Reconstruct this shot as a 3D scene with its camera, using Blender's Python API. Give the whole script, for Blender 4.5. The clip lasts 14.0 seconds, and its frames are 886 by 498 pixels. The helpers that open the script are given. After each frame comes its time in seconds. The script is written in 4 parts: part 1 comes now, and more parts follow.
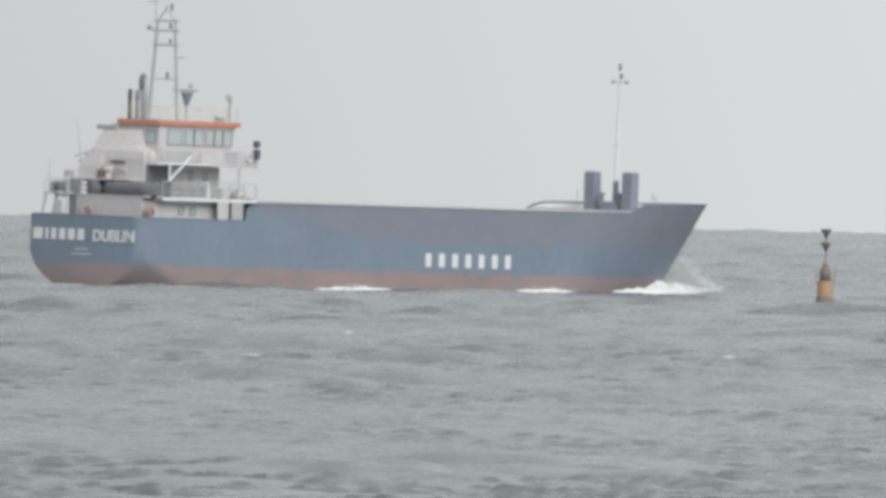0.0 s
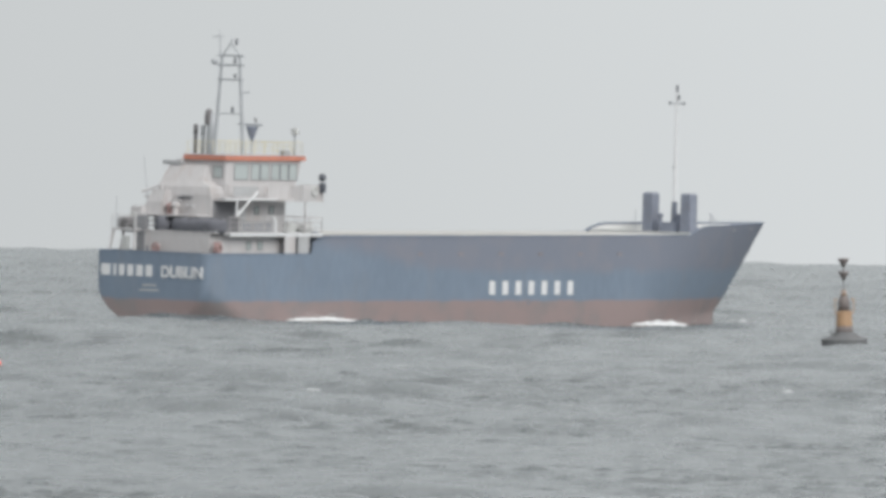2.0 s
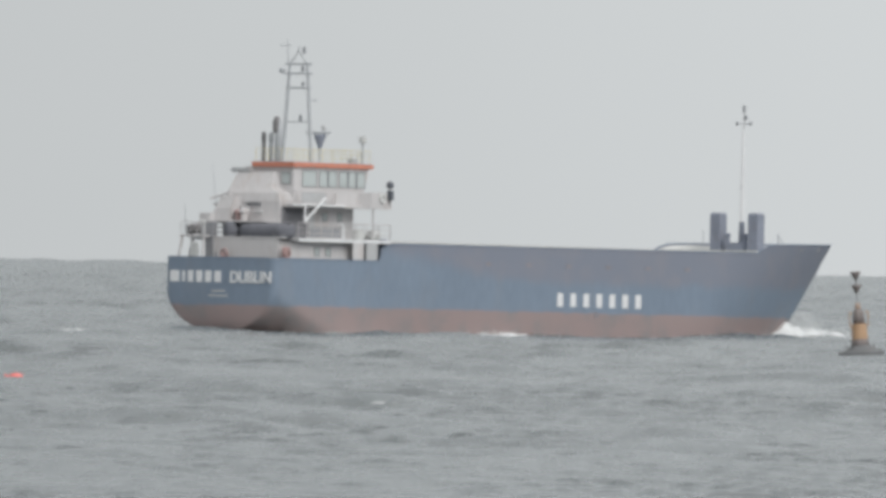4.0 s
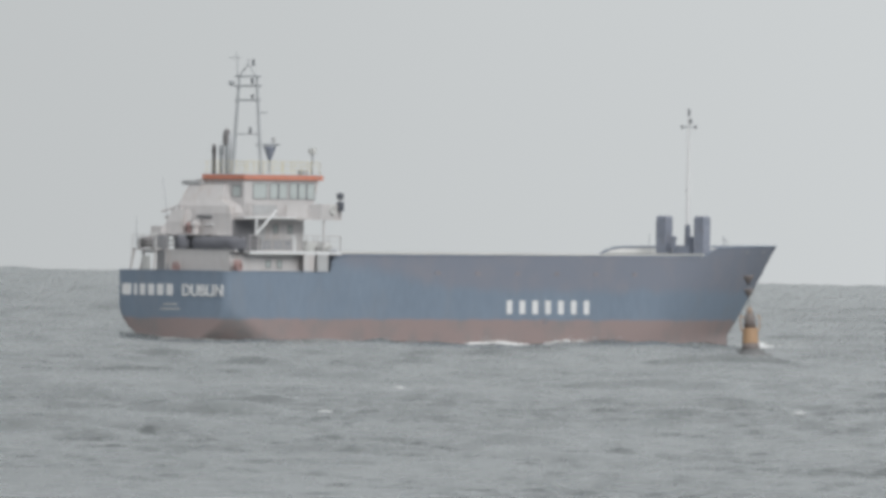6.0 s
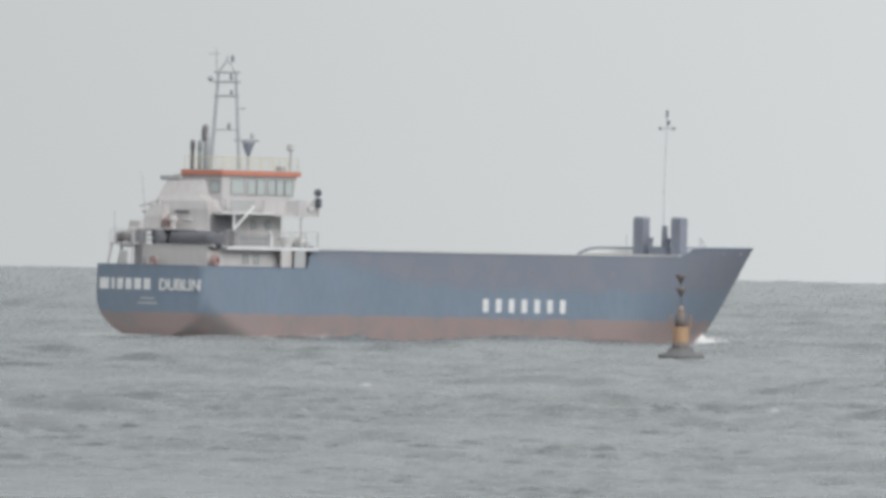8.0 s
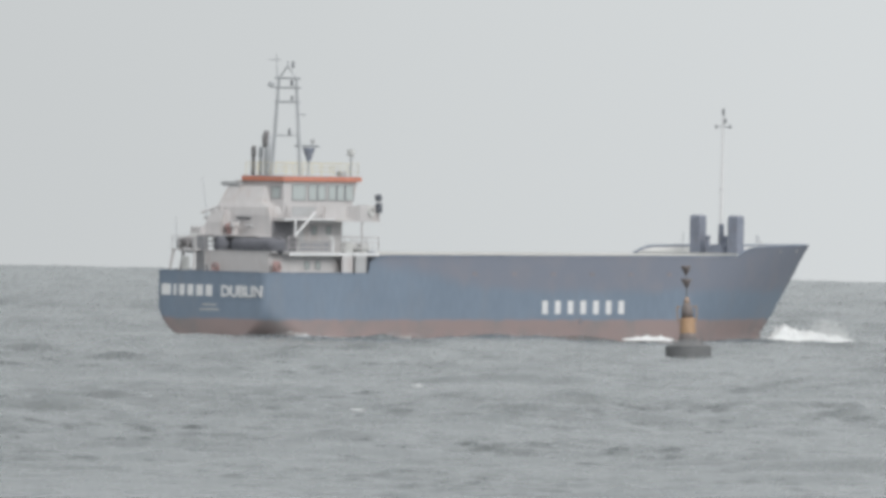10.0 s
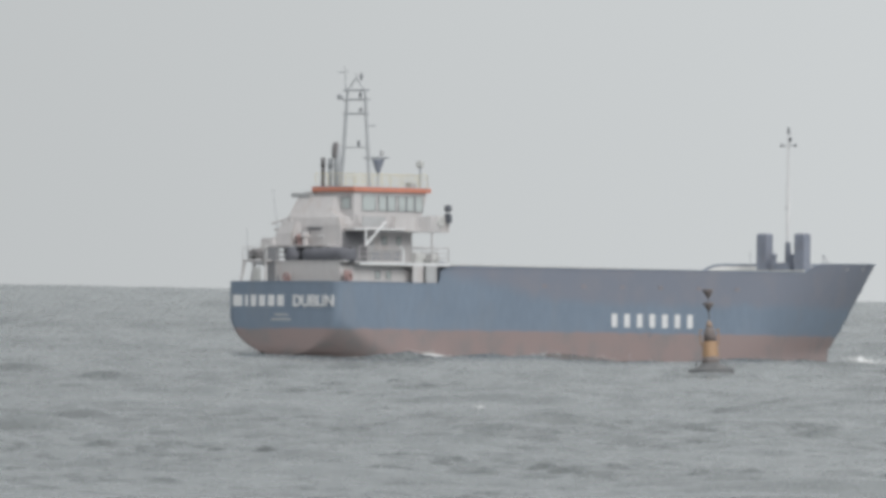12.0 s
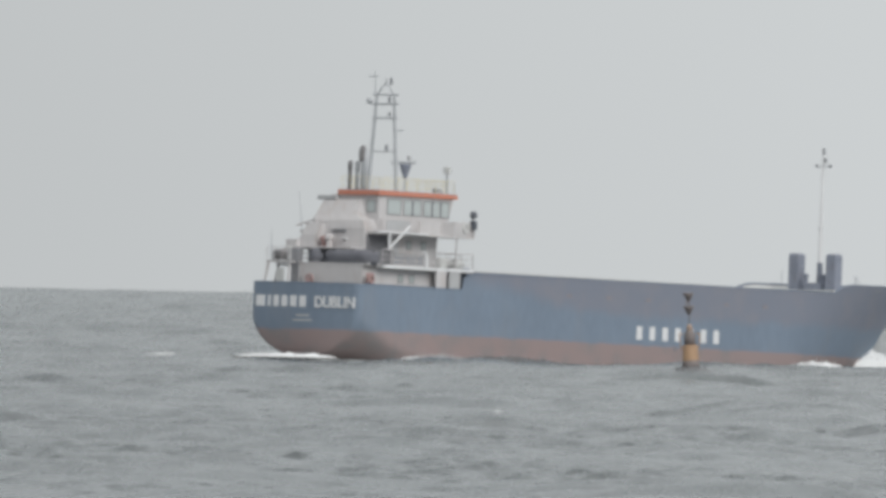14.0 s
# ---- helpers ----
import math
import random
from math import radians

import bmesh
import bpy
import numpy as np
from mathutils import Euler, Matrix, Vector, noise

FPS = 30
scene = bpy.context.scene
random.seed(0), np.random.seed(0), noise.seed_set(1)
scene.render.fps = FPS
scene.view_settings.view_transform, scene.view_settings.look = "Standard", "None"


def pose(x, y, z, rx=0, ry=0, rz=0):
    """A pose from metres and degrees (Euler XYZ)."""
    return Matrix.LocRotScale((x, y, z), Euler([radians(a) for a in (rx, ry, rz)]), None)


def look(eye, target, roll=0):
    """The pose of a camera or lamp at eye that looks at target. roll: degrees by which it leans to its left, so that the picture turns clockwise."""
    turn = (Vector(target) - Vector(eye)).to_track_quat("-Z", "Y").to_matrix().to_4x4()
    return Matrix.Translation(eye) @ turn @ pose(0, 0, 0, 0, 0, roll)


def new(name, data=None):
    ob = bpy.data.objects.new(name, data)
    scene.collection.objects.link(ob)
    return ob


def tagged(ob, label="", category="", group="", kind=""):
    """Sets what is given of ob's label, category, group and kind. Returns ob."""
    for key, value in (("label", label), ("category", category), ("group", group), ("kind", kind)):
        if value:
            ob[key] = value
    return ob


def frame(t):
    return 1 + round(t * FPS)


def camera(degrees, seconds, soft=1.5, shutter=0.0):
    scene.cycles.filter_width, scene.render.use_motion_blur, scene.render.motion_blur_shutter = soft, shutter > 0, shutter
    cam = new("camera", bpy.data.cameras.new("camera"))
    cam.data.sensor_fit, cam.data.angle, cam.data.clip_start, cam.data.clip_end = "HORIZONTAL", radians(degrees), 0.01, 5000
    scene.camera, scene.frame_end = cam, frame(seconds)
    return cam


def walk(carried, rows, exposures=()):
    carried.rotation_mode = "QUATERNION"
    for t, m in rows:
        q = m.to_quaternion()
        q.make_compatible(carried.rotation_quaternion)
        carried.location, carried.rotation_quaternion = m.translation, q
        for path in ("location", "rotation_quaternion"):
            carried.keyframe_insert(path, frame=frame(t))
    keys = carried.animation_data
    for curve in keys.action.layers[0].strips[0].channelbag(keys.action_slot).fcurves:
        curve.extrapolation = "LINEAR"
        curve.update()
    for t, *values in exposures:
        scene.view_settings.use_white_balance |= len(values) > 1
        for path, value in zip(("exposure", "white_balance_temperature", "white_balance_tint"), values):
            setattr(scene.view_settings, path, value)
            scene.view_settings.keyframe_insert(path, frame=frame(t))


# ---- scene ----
SOFT = 4.1
# The camera stands on the shore with a long lens and follows the ship by hand: seconds, turn, tilt and lean in degrees.
EYE = (0.0, 0.0, 8.21)
CAMERA_ROWS = [
    (0.0, 0.1193, -0.1712, 1.196),
    (0.5, 0.1154, -0.1345, 1.148),
    (1.0, 0.1210, -0.0996, 1.110),
    (1.5, 0.1160, -0.0779, 1.154),
    (2.0, 0.0796, -0.0732, 1.162),
    (2.5, 0.0213, -0.0795, 1.177),
    (3.0, 0.0337, -0.0413, 1.191),
    (3.2, 0.0174, -0.0435, 1.190),
    (5.3, 0.0614, -0.0326, 1.179),
    (5.5, 0.0843, -0.0319, 1.178),
    (6.0, 0.3299, -0.0127, 1.199),
    (6.5, 0.3921, -0.0136, 1.162),
    (7.0, 0.4450, -0.0173, 1.151),
    (7.2, 0.5092, -0.0209, 1.152),
    (9.5, 0.5691, -0.0190, 1.157),
    (10.0, 0.5236, -0.0238, 1.139),
    (10.5, 0.5052, 0.0013, 1.180),
    (11.0, 0.4952, 0.0065, 1.158),
    (11.5, 0.4917, 0.0135, 1.157),
    (12.0, 0.4616, 0.0349, 1.149),
    (12.5, 0.5986, 0.0710, 1.062),
    (13.0, 0.5809, 0.0525, 1.174),
    (13.5, 0.5321, 0.0283, 1.188),
    (14.0, 0.5339, 0.0460, 1.198),
]
cam = camera(2.6684, 14.0, soft=SOFT)


def aim(turn, tilt, lean):
    a, b = radians(turn), radians(tilt)
    way = Vector((math.sin(a) * math.cos(b), math.cos(a) * math.cos(b), math.sin(b)))
    return look(EYE, Vector(EYE) + way * 1000, lean)


walk(cam, [(t, aim(a, b, c)) for t, a, b, c in CAMERA_ROWS],
     exposures=[(0.0, 0.03), (2.0, 0.01), (3.5, -0.05), (6.0, -0.16), (7.5, -0.10), (9.5, -0.03), (10.5, -0.06), (12.0, -0.17), (14.0, -0.17)])

# ---- world and sun: an overcast sky, brighter overhead ----
world = bpy.data.worlds.new("world")
scene.world = world
world.use_nodes = True
wn, wl = world.node_tree.nodes, world.node_tree.links
wn.clear()
SUN_ELEV, SUN_TURN = radians(37), radians(148)
sky = wn.new("ShaderNodeTexSky")
sky.sky_type, sky.sun_disc = "NISHITA", False
sky.sun_elevation, sky.sun_rotation = SUN_ELEV, SUN_TURN
coord = wn.new("ShaderNodeTexCoord")
split = wn.new("ShaderNodeSeparateXYZ")
wl.new(coord.outputs["Generated"], split.inputs[0])
ramp = wn.new("ShaderNodeValToRGB")
ramp.color_ramp.interpolation = "B_SPLINE"
ramp.color_ramp.elements[0].position, ramp.color_ramp.elements[0].color = 0.0, (0.505, 0.528, 0.536, 1)
ramp.color_ramp.elements[1].position, ramp.color_ramp.elements[1].color = 1.0, (1.50, 1.56, 1.60, 1)
wl.new(split.outputs["Z"], ramp.inputs[0])
cloud = wn.new("ShaderNodeTexNoise")
cloud.inputs["Scale"].default_value, cloud.inputs["Detail"].default_value = 14.0, 3.0
wl.new(coord.outputs["Generated"], cloud.inputs["Vector"])
cmap = wn.new("ShaderNodeMapRange")
cmap.inputs["From Min"].default_value, cmap.inputs["From Max"].default_value = 0.3, 0.7
cmap.inputs["To Min"].default_value, cmap.inputs["To Max"].default_value = 0.98, 1.02
wl.new(cloud.outputs["Fac"], cmap.inputs["Value"])
view_fade = wn.new("ShaderNodeMapRange")  # left-to-right brightening fitted to the camera's view
view_fade.interpolation_type = "SMOOTHSTEP"
view_fade.inputs["From Min"].default_value, view_fade.inputs["From Max"].default_value = -0.08, 0.10
view_fade.inputs["To Min"].default_value, view_fade.inputs["To Max"].default_value = 0.82, 1.14
wl.new(split.outputs["X"], view_fade.inputs["Value"])
cover = wn.new("ShaderNodeMath")
cover.operation = "MULTIPLY"
wl.new(cmap.outputs[0], cover.inputs[0])
wl.new(view_fade.outputs[0], cover.inputs[1])
tone = wn.new("ShaderNodeVectorMath")
tone.operation = "SCALE"
wl.new(ramp.outputs["Color"], tone.inputs[0])
wl.new(cover.outputs[0], tone.inputs["Scale"])
thin = wn.new("ShaderNodeVectorMath")
thin.operation = "SCALE"
thin.inputs["Scale"].default_value = 0.05
wl.new(sky.outputs[0], thin.inputs[0])
over = wn.new("ShaderNodeMix")
over.data_type = "RGBA"
over.inputs["Factor"].default_value = 0.94
wl.new(thin.outputs[0], over.inputs["A"])
wl.new(tone.outputs[0], over.inputs["B"])
back = wn.new("ShaderNodeBackground")
back.inputs["Strength"].default_value = 1.0
wl.new(over.outputs["Result"], back.inputs["Color"])
wout = wn.new("ShaderNodeOutputWorld")
wl.new(back.outputs[0], wout.inputs[0])

sun = new("sun", bpy.data.lights.new("sun", "SUN"))
sun.data.energy, sun.data.angle, sun.data.color = 1.95, radians(40), (1.0, 0.975, 0.945)
sun.matrix_world = look((0, 0, 151), (-106, 170, 0))


# ---- materials ----
def material(name, color, rough=0.55, metal=0.0, vary=0.12, scale=1.5, stain=None, stain_amount=0.0, bump=0.02, spec=0.4, streak=1.0):
    """A paint or metal with grain and stains at two scales, in object space."""
    m = bpy.data.materials.new(name)
    m.use_nodes = True
    n, l = m.node_tree.nodes, m.node_tree.links
    b = n["Principled BSDF"]
    b.inputs["Metallic"].default_value = metal
    b.inputs["Specular IOR Level"].default_value = spec
    tc = n.new("ShaderNodeTexCoord")
    mp = n.new("ShaderNodeMapping")
    mp.inputs["Scale"].default_value = (1, 1, 1 / streak)
    l.new(tc.outputs["Object"], mp.inputs[0])
    big = n.new("ShaderNodeTexNoise")
    big.inputs["Scale"].default_value, big.inputs["Detail"].default_value = scale * 0.25, 4
    l.new(mp.outputs[0], big.inputs["Vector"])
    fine = n.new("ShaderNodeTexNoise")
    fine.inputs["Scale"].default_value, fine.inputs["Detail"].default_value = scale * 3, 6
    l.new(mp.outputs[0], fine.inputs["Vector"])
    add = n.new("ShaderNodeMath")
    add.operation = "ADD"
    l.new(big.outputs["Fac"], add.inputs[0])
    l.new(fine.outputs["Fac"], add.inputs[1])
    rng = n.new("ShaderNodeMapRange")
    rng.inputs["From Min"].default_value, rng.inputs["From Max"].default_value = 0.6, 1.4
    rng.inputs["To Min"].default_value, rng.inputs["To Max"].default_value = 1 - vary, 1 + vary
    l.new(add.outputs[0], rng.inputs["Value"])
    tint = n.new("ShaderNodeVectorMath")
    tint.operation = "SCALE"
    tint.inputs[0].default_value = color
    l.new(rng.outputs[0], tint.inputs["Scale"])
    last = tint.outputs[0]
    if stain:
        sm = n.new("ShaderNodeMapRange")
        sm.inputs["From Min"].default_value, sm.inputs["From Max"].default_value = 0.52, 0.75
        sm.inputs["To Max"].default_value = stain_amount
        spot = n.new("ShaderNodeTexNoise")
        spot.inputs["Scale"].default_value, spot.inputs["Detail"].default_value, spot.inputs["Roughness"].default_value = scale * 0.8, 7, 0.65
        l.new(mp.outputs[0], spot.inputs["Vector"])
        l.new(spot.outputs["Fac"], sm.inputs["Value"])
        mix = n.new("ShaderNodeMix")
        mix.data_type = "RGBA"
        mix.inputs["B"].default_value = (*stain, 1)
        l.new(sm.outputs[0], mix.inputs["Factor"])
        l.new(last, mix.inputs["A"])
        last = mix.outputs["Result"]
    l.new(last, b.inputs["Base Color"])
    rr = n.new("ShaderNodeMapRange")
    rr.inputs["To Min"].default_value, rr.inputs["To Max"].default_value = max(rough - 0.1, 0.05), min(rough + 0.1, 1)
    l.new(fine.outputs["Fac"], rr.inputs["Value"])
    l.new(rr.outputs[0], b.inputs["Roughness"])
    if bump:
        bp = n.new("ShaderNodeBump")
        bp.inputs["Strength"].default_value, bp.inputs["Distance"].default_value = 0.4, bump
        l.new(add.outputs[0], bp.inputs["Height"])
        l.new(bp.outputs[0], b.inputs["Normal"])
    return m


# blue lifted paler than the real paint to stand in for haze
BLUE = material("hull_blue_hazed", (0.170, 0.217, 0.284), 0.6, vary=0.11, scale=0.6, stain=(0.22, 0.22, 0.22), stain_amount=0.3, streak=2.5)
BOOT = 1.85


def hazed_hull_paint():
    """Blue topsides, a greyer upper strake and red antifouling below, with ragged worn borders; colours are lifted
    paler to stand in for haze.
    """
    m = material("hazed_hull_paint", (0.178, 0.226, 0.290), 0.6, vary=0.12, scale=0.6, stain=(0.22, 0.22, 0.22), stain_amount=0.3, streak=2.5)
    n, l = m.node_tree.nodes, m.node_tree.links
    b = n["Principled BSDF"]
    last = b.inputs["Base Color"].links[0].from_socket
    tc = n.new("ShaderNodeTexCoord")
    sep = n.new("ShaderNodeSeparateXYZ")
    l.new(tc.outputs["Object"], sep.inputs[0])
    worn = n.new("ShaderNodeTexNoise")
    worn.inputs["Scale"].default_value, worn.inputs["Detail"].default_value = 0.45, 6
    l.new(tc.outputs["Object"], worn.inputs["Vector"])

    def calc(op, a, c):
        node = n.new("ShaderNodeMath")
        node.operation = op
        for k, v in ((0, a), (1, c)):
            if isinstance(v, (int, float)):
                node.inputs[k].default_value = v
            else:
                l.new(v, node.inputs[k])
        return node.outputs[0]

    def fade(value, low, high):
        node = n.new("ShaderNodeMapRange")
        node.interpolation_type = "SMOOTHSTEP"
        node.inputs["From Min"].default_value, node.inputs["From Max"].default_value = low, high
        l.new(value, node.inputs["Value"])
        return node.outputs[0]

    def over(factor, color, under):
        node = n.new("ShaderNodeMix")
        node.data_type = "RGBA"
        l.new(factor, node.inputs["Factor"])
        l.new(under, node.inputs["A"])
        if isinstance(color, tuple):
            node.inputs["B"].default_value = (*color, 1)
        else:
            l.new(color, node.inputs["B"])
        return node.outputs["Result"]

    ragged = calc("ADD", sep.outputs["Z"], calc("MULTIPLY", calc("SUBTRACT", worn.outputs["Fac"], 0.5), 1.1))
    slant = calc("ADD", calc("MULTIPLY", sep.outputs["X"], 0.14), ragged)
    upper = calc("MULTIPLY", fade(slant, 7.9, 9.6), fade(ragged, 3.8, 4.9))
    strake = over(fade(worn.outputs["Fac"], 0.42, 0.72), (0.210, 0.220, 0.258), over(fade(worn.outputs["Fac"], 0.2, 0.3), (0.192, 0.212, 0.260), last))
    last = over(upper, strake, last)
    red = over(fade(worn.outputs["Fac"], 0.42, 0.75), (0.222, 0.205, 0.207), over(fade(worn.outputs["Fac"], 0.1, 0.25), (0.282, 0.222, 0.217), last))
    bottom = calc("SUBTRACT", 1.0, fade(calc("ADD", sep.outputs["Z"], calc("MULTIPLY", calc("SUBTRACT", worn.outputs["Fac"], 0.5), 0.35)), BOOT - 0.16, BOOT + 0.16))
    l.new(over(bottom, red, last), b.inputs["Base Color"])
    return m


HULL = hazed_hull_paint()
COAM = material("coaming_blue_paint", (0.170, 0.198, 0.248), 0.65, vary=0.10, scale=0.7, stain=(0.22, 0.18, 0.18), stain_amount=0.4, streak=2)
WHITE = material("ship_white_paint", (0.515, 0.505, 0.508), 0.5, vary=0.1, scale=1.0, stain=(0.36, 0.28, 0.24), stain_amount=0.5, streak=4)
CLEAN = material("letter_white", (0.68, 0.69, 0.70), 0.5, vary=0.06, scale=2)
SCUPPER = material("rusty_scupper", (0.225, 0.215, 0.235), 0.7, vary=0.25, scale=3)
GREY = material("deck_grey", (0.42, 0.43, 0.44), 0.6, vary=0.15, scale=1.5, stain=(0.25, 0.2, 0.18), stain_amount=0.4)
HATCH = material("hatch_cover_grey", (0.56, 0.57, 0.56), 0.55, vary=0.12, scale=0.6)
COVERS = material("hatch_top_grey", (0.45, 0.45, 0.43), 0.6, vary=0.2, scale=0.5, stain=(0.3, 0.27, 0.25), stain_amount=0.5)
ORANGE = material("roof_edge_orange", (0.56, 0.22, 0.15), 0.5, vary=0.15, scale=1.2, stain=(0.28, 0.17, 0.15), stain_amount=0.5)
# lifted from near-black so the colour carries the haze
DARK = material("dark_fitting", (0.10, 0.11, 0.13), 0.55, vary=0.25, scale=3)
SLATE = material("vent_blue_grey", (0.215, 0.238, 0.29), 0.6, vary=0.18, scale=1.5, stain=(0.18, 0.14, 0.12), stain_amount=0.4)
MAST = material("mast_grey", (0.40, 0.42, 0.44), 0.5, vary=0.15, scale=2)
SOOT = material("sooty_pipe", (0.17, 0.165, 0.17), 0.7, vary=0.3, scale=2)
RAILY = material("faded_yellow_rail", (0.62, 0.56, 0.36), 0.5, vary=0.15, scale=4)
LIFE = material("lifebuoy_red", (0.37, 0.255, 0.245), 0.55, vary=0.15, scale=4)
# yellow and black are muted to stand in for haze over the buoy
YELLOW = material("buoy_yellow", (0.37, 0.24, 0.145), 0.55, vary=0.2, scale=2, stain=(0.2, 0.14, 0.08), stain_amount=0.5, streak=3)
BLACK = material("buoy_black", (0.20, 0.175, 0.17), 0.65, vary=0.3, scale=2, stain=(0.22, 0.19, 0.16), stain_amount=0.5)
STEEL = material("buoy_float_steel", (0.14, 0.145, 0.15), 0.7, vary=0.3, scale=1.5, stain=(0.2, 0.19, 0.18), stain_amount=0.5)
LANTERN = material("lantern_brown", (0.33, 0.25, 0.20), 0.6, vary=0.2, scale=3)
FLOATR = material("float_red_plastic", (0.74, 0.19, 0.17), 0.4, vary=0.1, scale=8)


def glass_material():
    m = bpy.data.materials.new("window_glass")
    m.use_nodes = True
    b = m.node_tree.nodes["Principled BSDF"]
    # opaque pale tint paints in the sky seen through the panes
    b.inputs["Base Color"].default_value = (0.43, 0.475, 0.475, 1)
    b.inputs["Roughness"].default_value = 0.08
    b.inputs["Specular IOR Level"].default_value = 0.8
    return m


def water_material(name, tone):
    m = bpy.data.materials.new(name)
    m.use_nodes = True
    n, l = m.node_tree.nodes, m.node_tree.links
    b = n["Principled BSDF"]
    tc = n.new("ShaderNodeTexCoord")
    silt = n.new("ShaderNodeTexNoise")
    silt.inputs["Scale"].default_value, silt.inputs["Detail"].default_value = 0.015, 4
    l.new(tc.outputs["Object"], silt.inputs["Vector"])
    mix = n.new("ShaderNodeMix")
    mix.data_type = "RGBA"
    mix.inputs["A"].default_value = tuple(0.88 * c for c in tone) + (1,)
    mix.inputs["B"].default_value = tuple(1.12 * c for c in tone) + (1,)
    l.new(silt.outputs["Fac"], mix.inputs["Factor"])
    # ripple patches stretched in depth so they show from the camera's low view
    stretch = n.new("ShaderNodeMapping")
    stretch.inputs["Scale"].default_value = (1.0, 0.085, 1.0)
    l.new(tc.outputs["Object"], stretch.inputs[0])
    mottle = n.new("ShaderNodeTexNoise")
    mottle.inputs["Scale"].default_value, mottle.inputs["Detail"].default_value, mottle.inputs["Roughness"].default_value = 1.1, 4, 0.55
    l.new(stretch.outputs[0], mottle.inputs["Vector"])
    tonem = n.new("ShaderNodeMapRange")
    tonem.inputs["From Min"].default_value, tonem.inputs["From Max"].default_value = 0.32, 0.68
    tonem.inputs["To Min"].default_value, tonem.inputs["To Max"].default_value = 0.80, 1.20
    l.new(mottle.outputs["Fac"], tonem.inputs["Value"])
    sc = n.new("ShaderNodeVectorMath")
    sc.operation = "SCALE"
    l.new(mix.outputs["Result"], sc.inputs[0])
    l.new(tonem.outputs[0], sc.inputs["Scale"])
    l.new(sc.outputs[0], b.inputs["Base Color"])
    rg = n.new("ShaderNodeMapRange")
    rg.inputs["To Min"].default_value, rg.inputs["To Max"].default_value = 0.14, 0.38
    l.new(mottle.outputs["Fac"], rg.inputs["Value"])
    l.new(rg.outputs[0], b.inputs["Roughness"])
    b.inputs["IOR"].default_value = 1.333
    rip = n.new("ShaderNodeTexNoise")
    rip.inputs["Scale"].default_value, rip.inputs["Detail"].default_value, rip.inputs["Roughness"].default_value = 0.9, 4, 0.5
    l.new(tc.outputs["Object"], rip.inputs["Vector"])
    bp = n.new("ShaderNodeBump")
    bp.inputs["Strength"].default_value, bp.inputs["Distance"].default_value = 0.30, 0.22
    both = n.new("ShaderNodeMath")
    both.operation = "ADD"
    l.new(rip.outputs["Fac"], both.inputs[0])
    l.new(mottle.outputs["Fac"], both.inputs[1])
    l.new(both.outputs[0], bp.inputs["Height"])
    l.new(bp.outputs[0], b.inputs["Normal"])
    return m


GLASS = glass_material()
WATER = water_material("sea_water", (0.114, 0.131, 0.136))
FOAM = material("sea_foam", (0.70, 0.72, 0.725), 0.9, vary=0.08, scale=2.5, bump=0.1, spec=0.1)
# pale enough to throw light up under the stern
BOUNCE = material("bounce_water", (0.43, 0.465, 0.465), 0.5, vary=0.15, scale=1.2, stain=(0.16, 0.185, 0.19), stain_amount=0.7, bump=0.08)


# ---- mesh helpers ----
def box(bm, x0, x1, y0, y1, z0, z1, bevel=0.0):
    vs = [bm.verts.new((x, y, z)) for z in (z0, z1) for x, y in ((x0, y0), (x1, y0), (x1, y1), (x0, y1))]
    fs = [bm.faces.new([vs[i] for i in q]) for q in ((3, 2, 1, 0), (4, 5, 6, 7), (0, 1, 5, 4), (1, 2, 6, 5), (2, 3, 7, 6), (3, 0, 4, 7))]
    if bevel:
        es = list({e for f in fs for e in f.edges})
        bmesh.ops.bevel(bm, geom=es, offset=bevel, segments=2, affect="EDGES", clamp_overlap=True)


def prism(bm, outline, z0, z1):
    """An upright prism over an outline of (x, y)."""
    low = [bm.verts.new((x, y, z0)) for x, y in outline]
    top = [bm.verts.new((x, y, z1)) for x, y in outline]
    n = len(outline)
    bm.faces.new(low[::-1])
    bm.faces.new(top)
    for i in range(n):
        bm.faces.new((low[i], low[(i + 1) % n], top[(i + 1) % n], top[i]))


def loft(bm, rings, caps=True):
    """Skin a list of closed rings of points."""
    made = [[bm.verts.new(p) for p in r] for r in rings]
    n = len(made[0])
    for a, b in zip(made, made[1:]):
        for i in range(n):
            bm.faces.new((a[i], a[(i + 1) % n], b[(i + 1) % n], b[i]))
    if caps:
        bm.faces.new(made[0][::-1])
        bm.faces.new(made[-1])


def tube(bm, p, q, r0, r1=None, sides=8):
    """A tapered round bar from p to q."""
    p, q = Vector(p), Vector(q)
    r1 = r0 if r1 is None else r1
    axis = (q - p).normalized()
    side = axis.orthogonal().normalized()
    other = axis.cross(side)
    ring = lambda c, r: [c + (side * math.cos(a) + other * math.sin(a)) * r for a in (2 * math.pi * i / sides for i in range(sides))]
    loft(bm, [ring(p, r0), ring(q, r1)])


def lathe(bm, profile, sides=20, at=(0, 0, 0)):
    """A turned body from (radius, height) pairs, bottom to top."""
    rings = [[(at[0] + r * math.cos(2 * math.pi * i / sides), at[1] + r * math.sin(2 * math.pi * i / sides), at[2] + z) for i in range(sides)] for r, z in profile]
    loft(bm, rings)


def mesh_of(bm, name, mat, smooth=False):
    bmesh.ops.recalc_face_normals(bm, faces=bm.faces)
    me = bpy.data.meshes.new(name)
    bm.to_mesh(me)
    bm.free()
    for m in (mat if isinstance(mat, (list, tuple)) else [mat]):
        me.materials.append(m)
    if smooth:
        for f in me.polygons:
            f.use_smooth = True
    return me


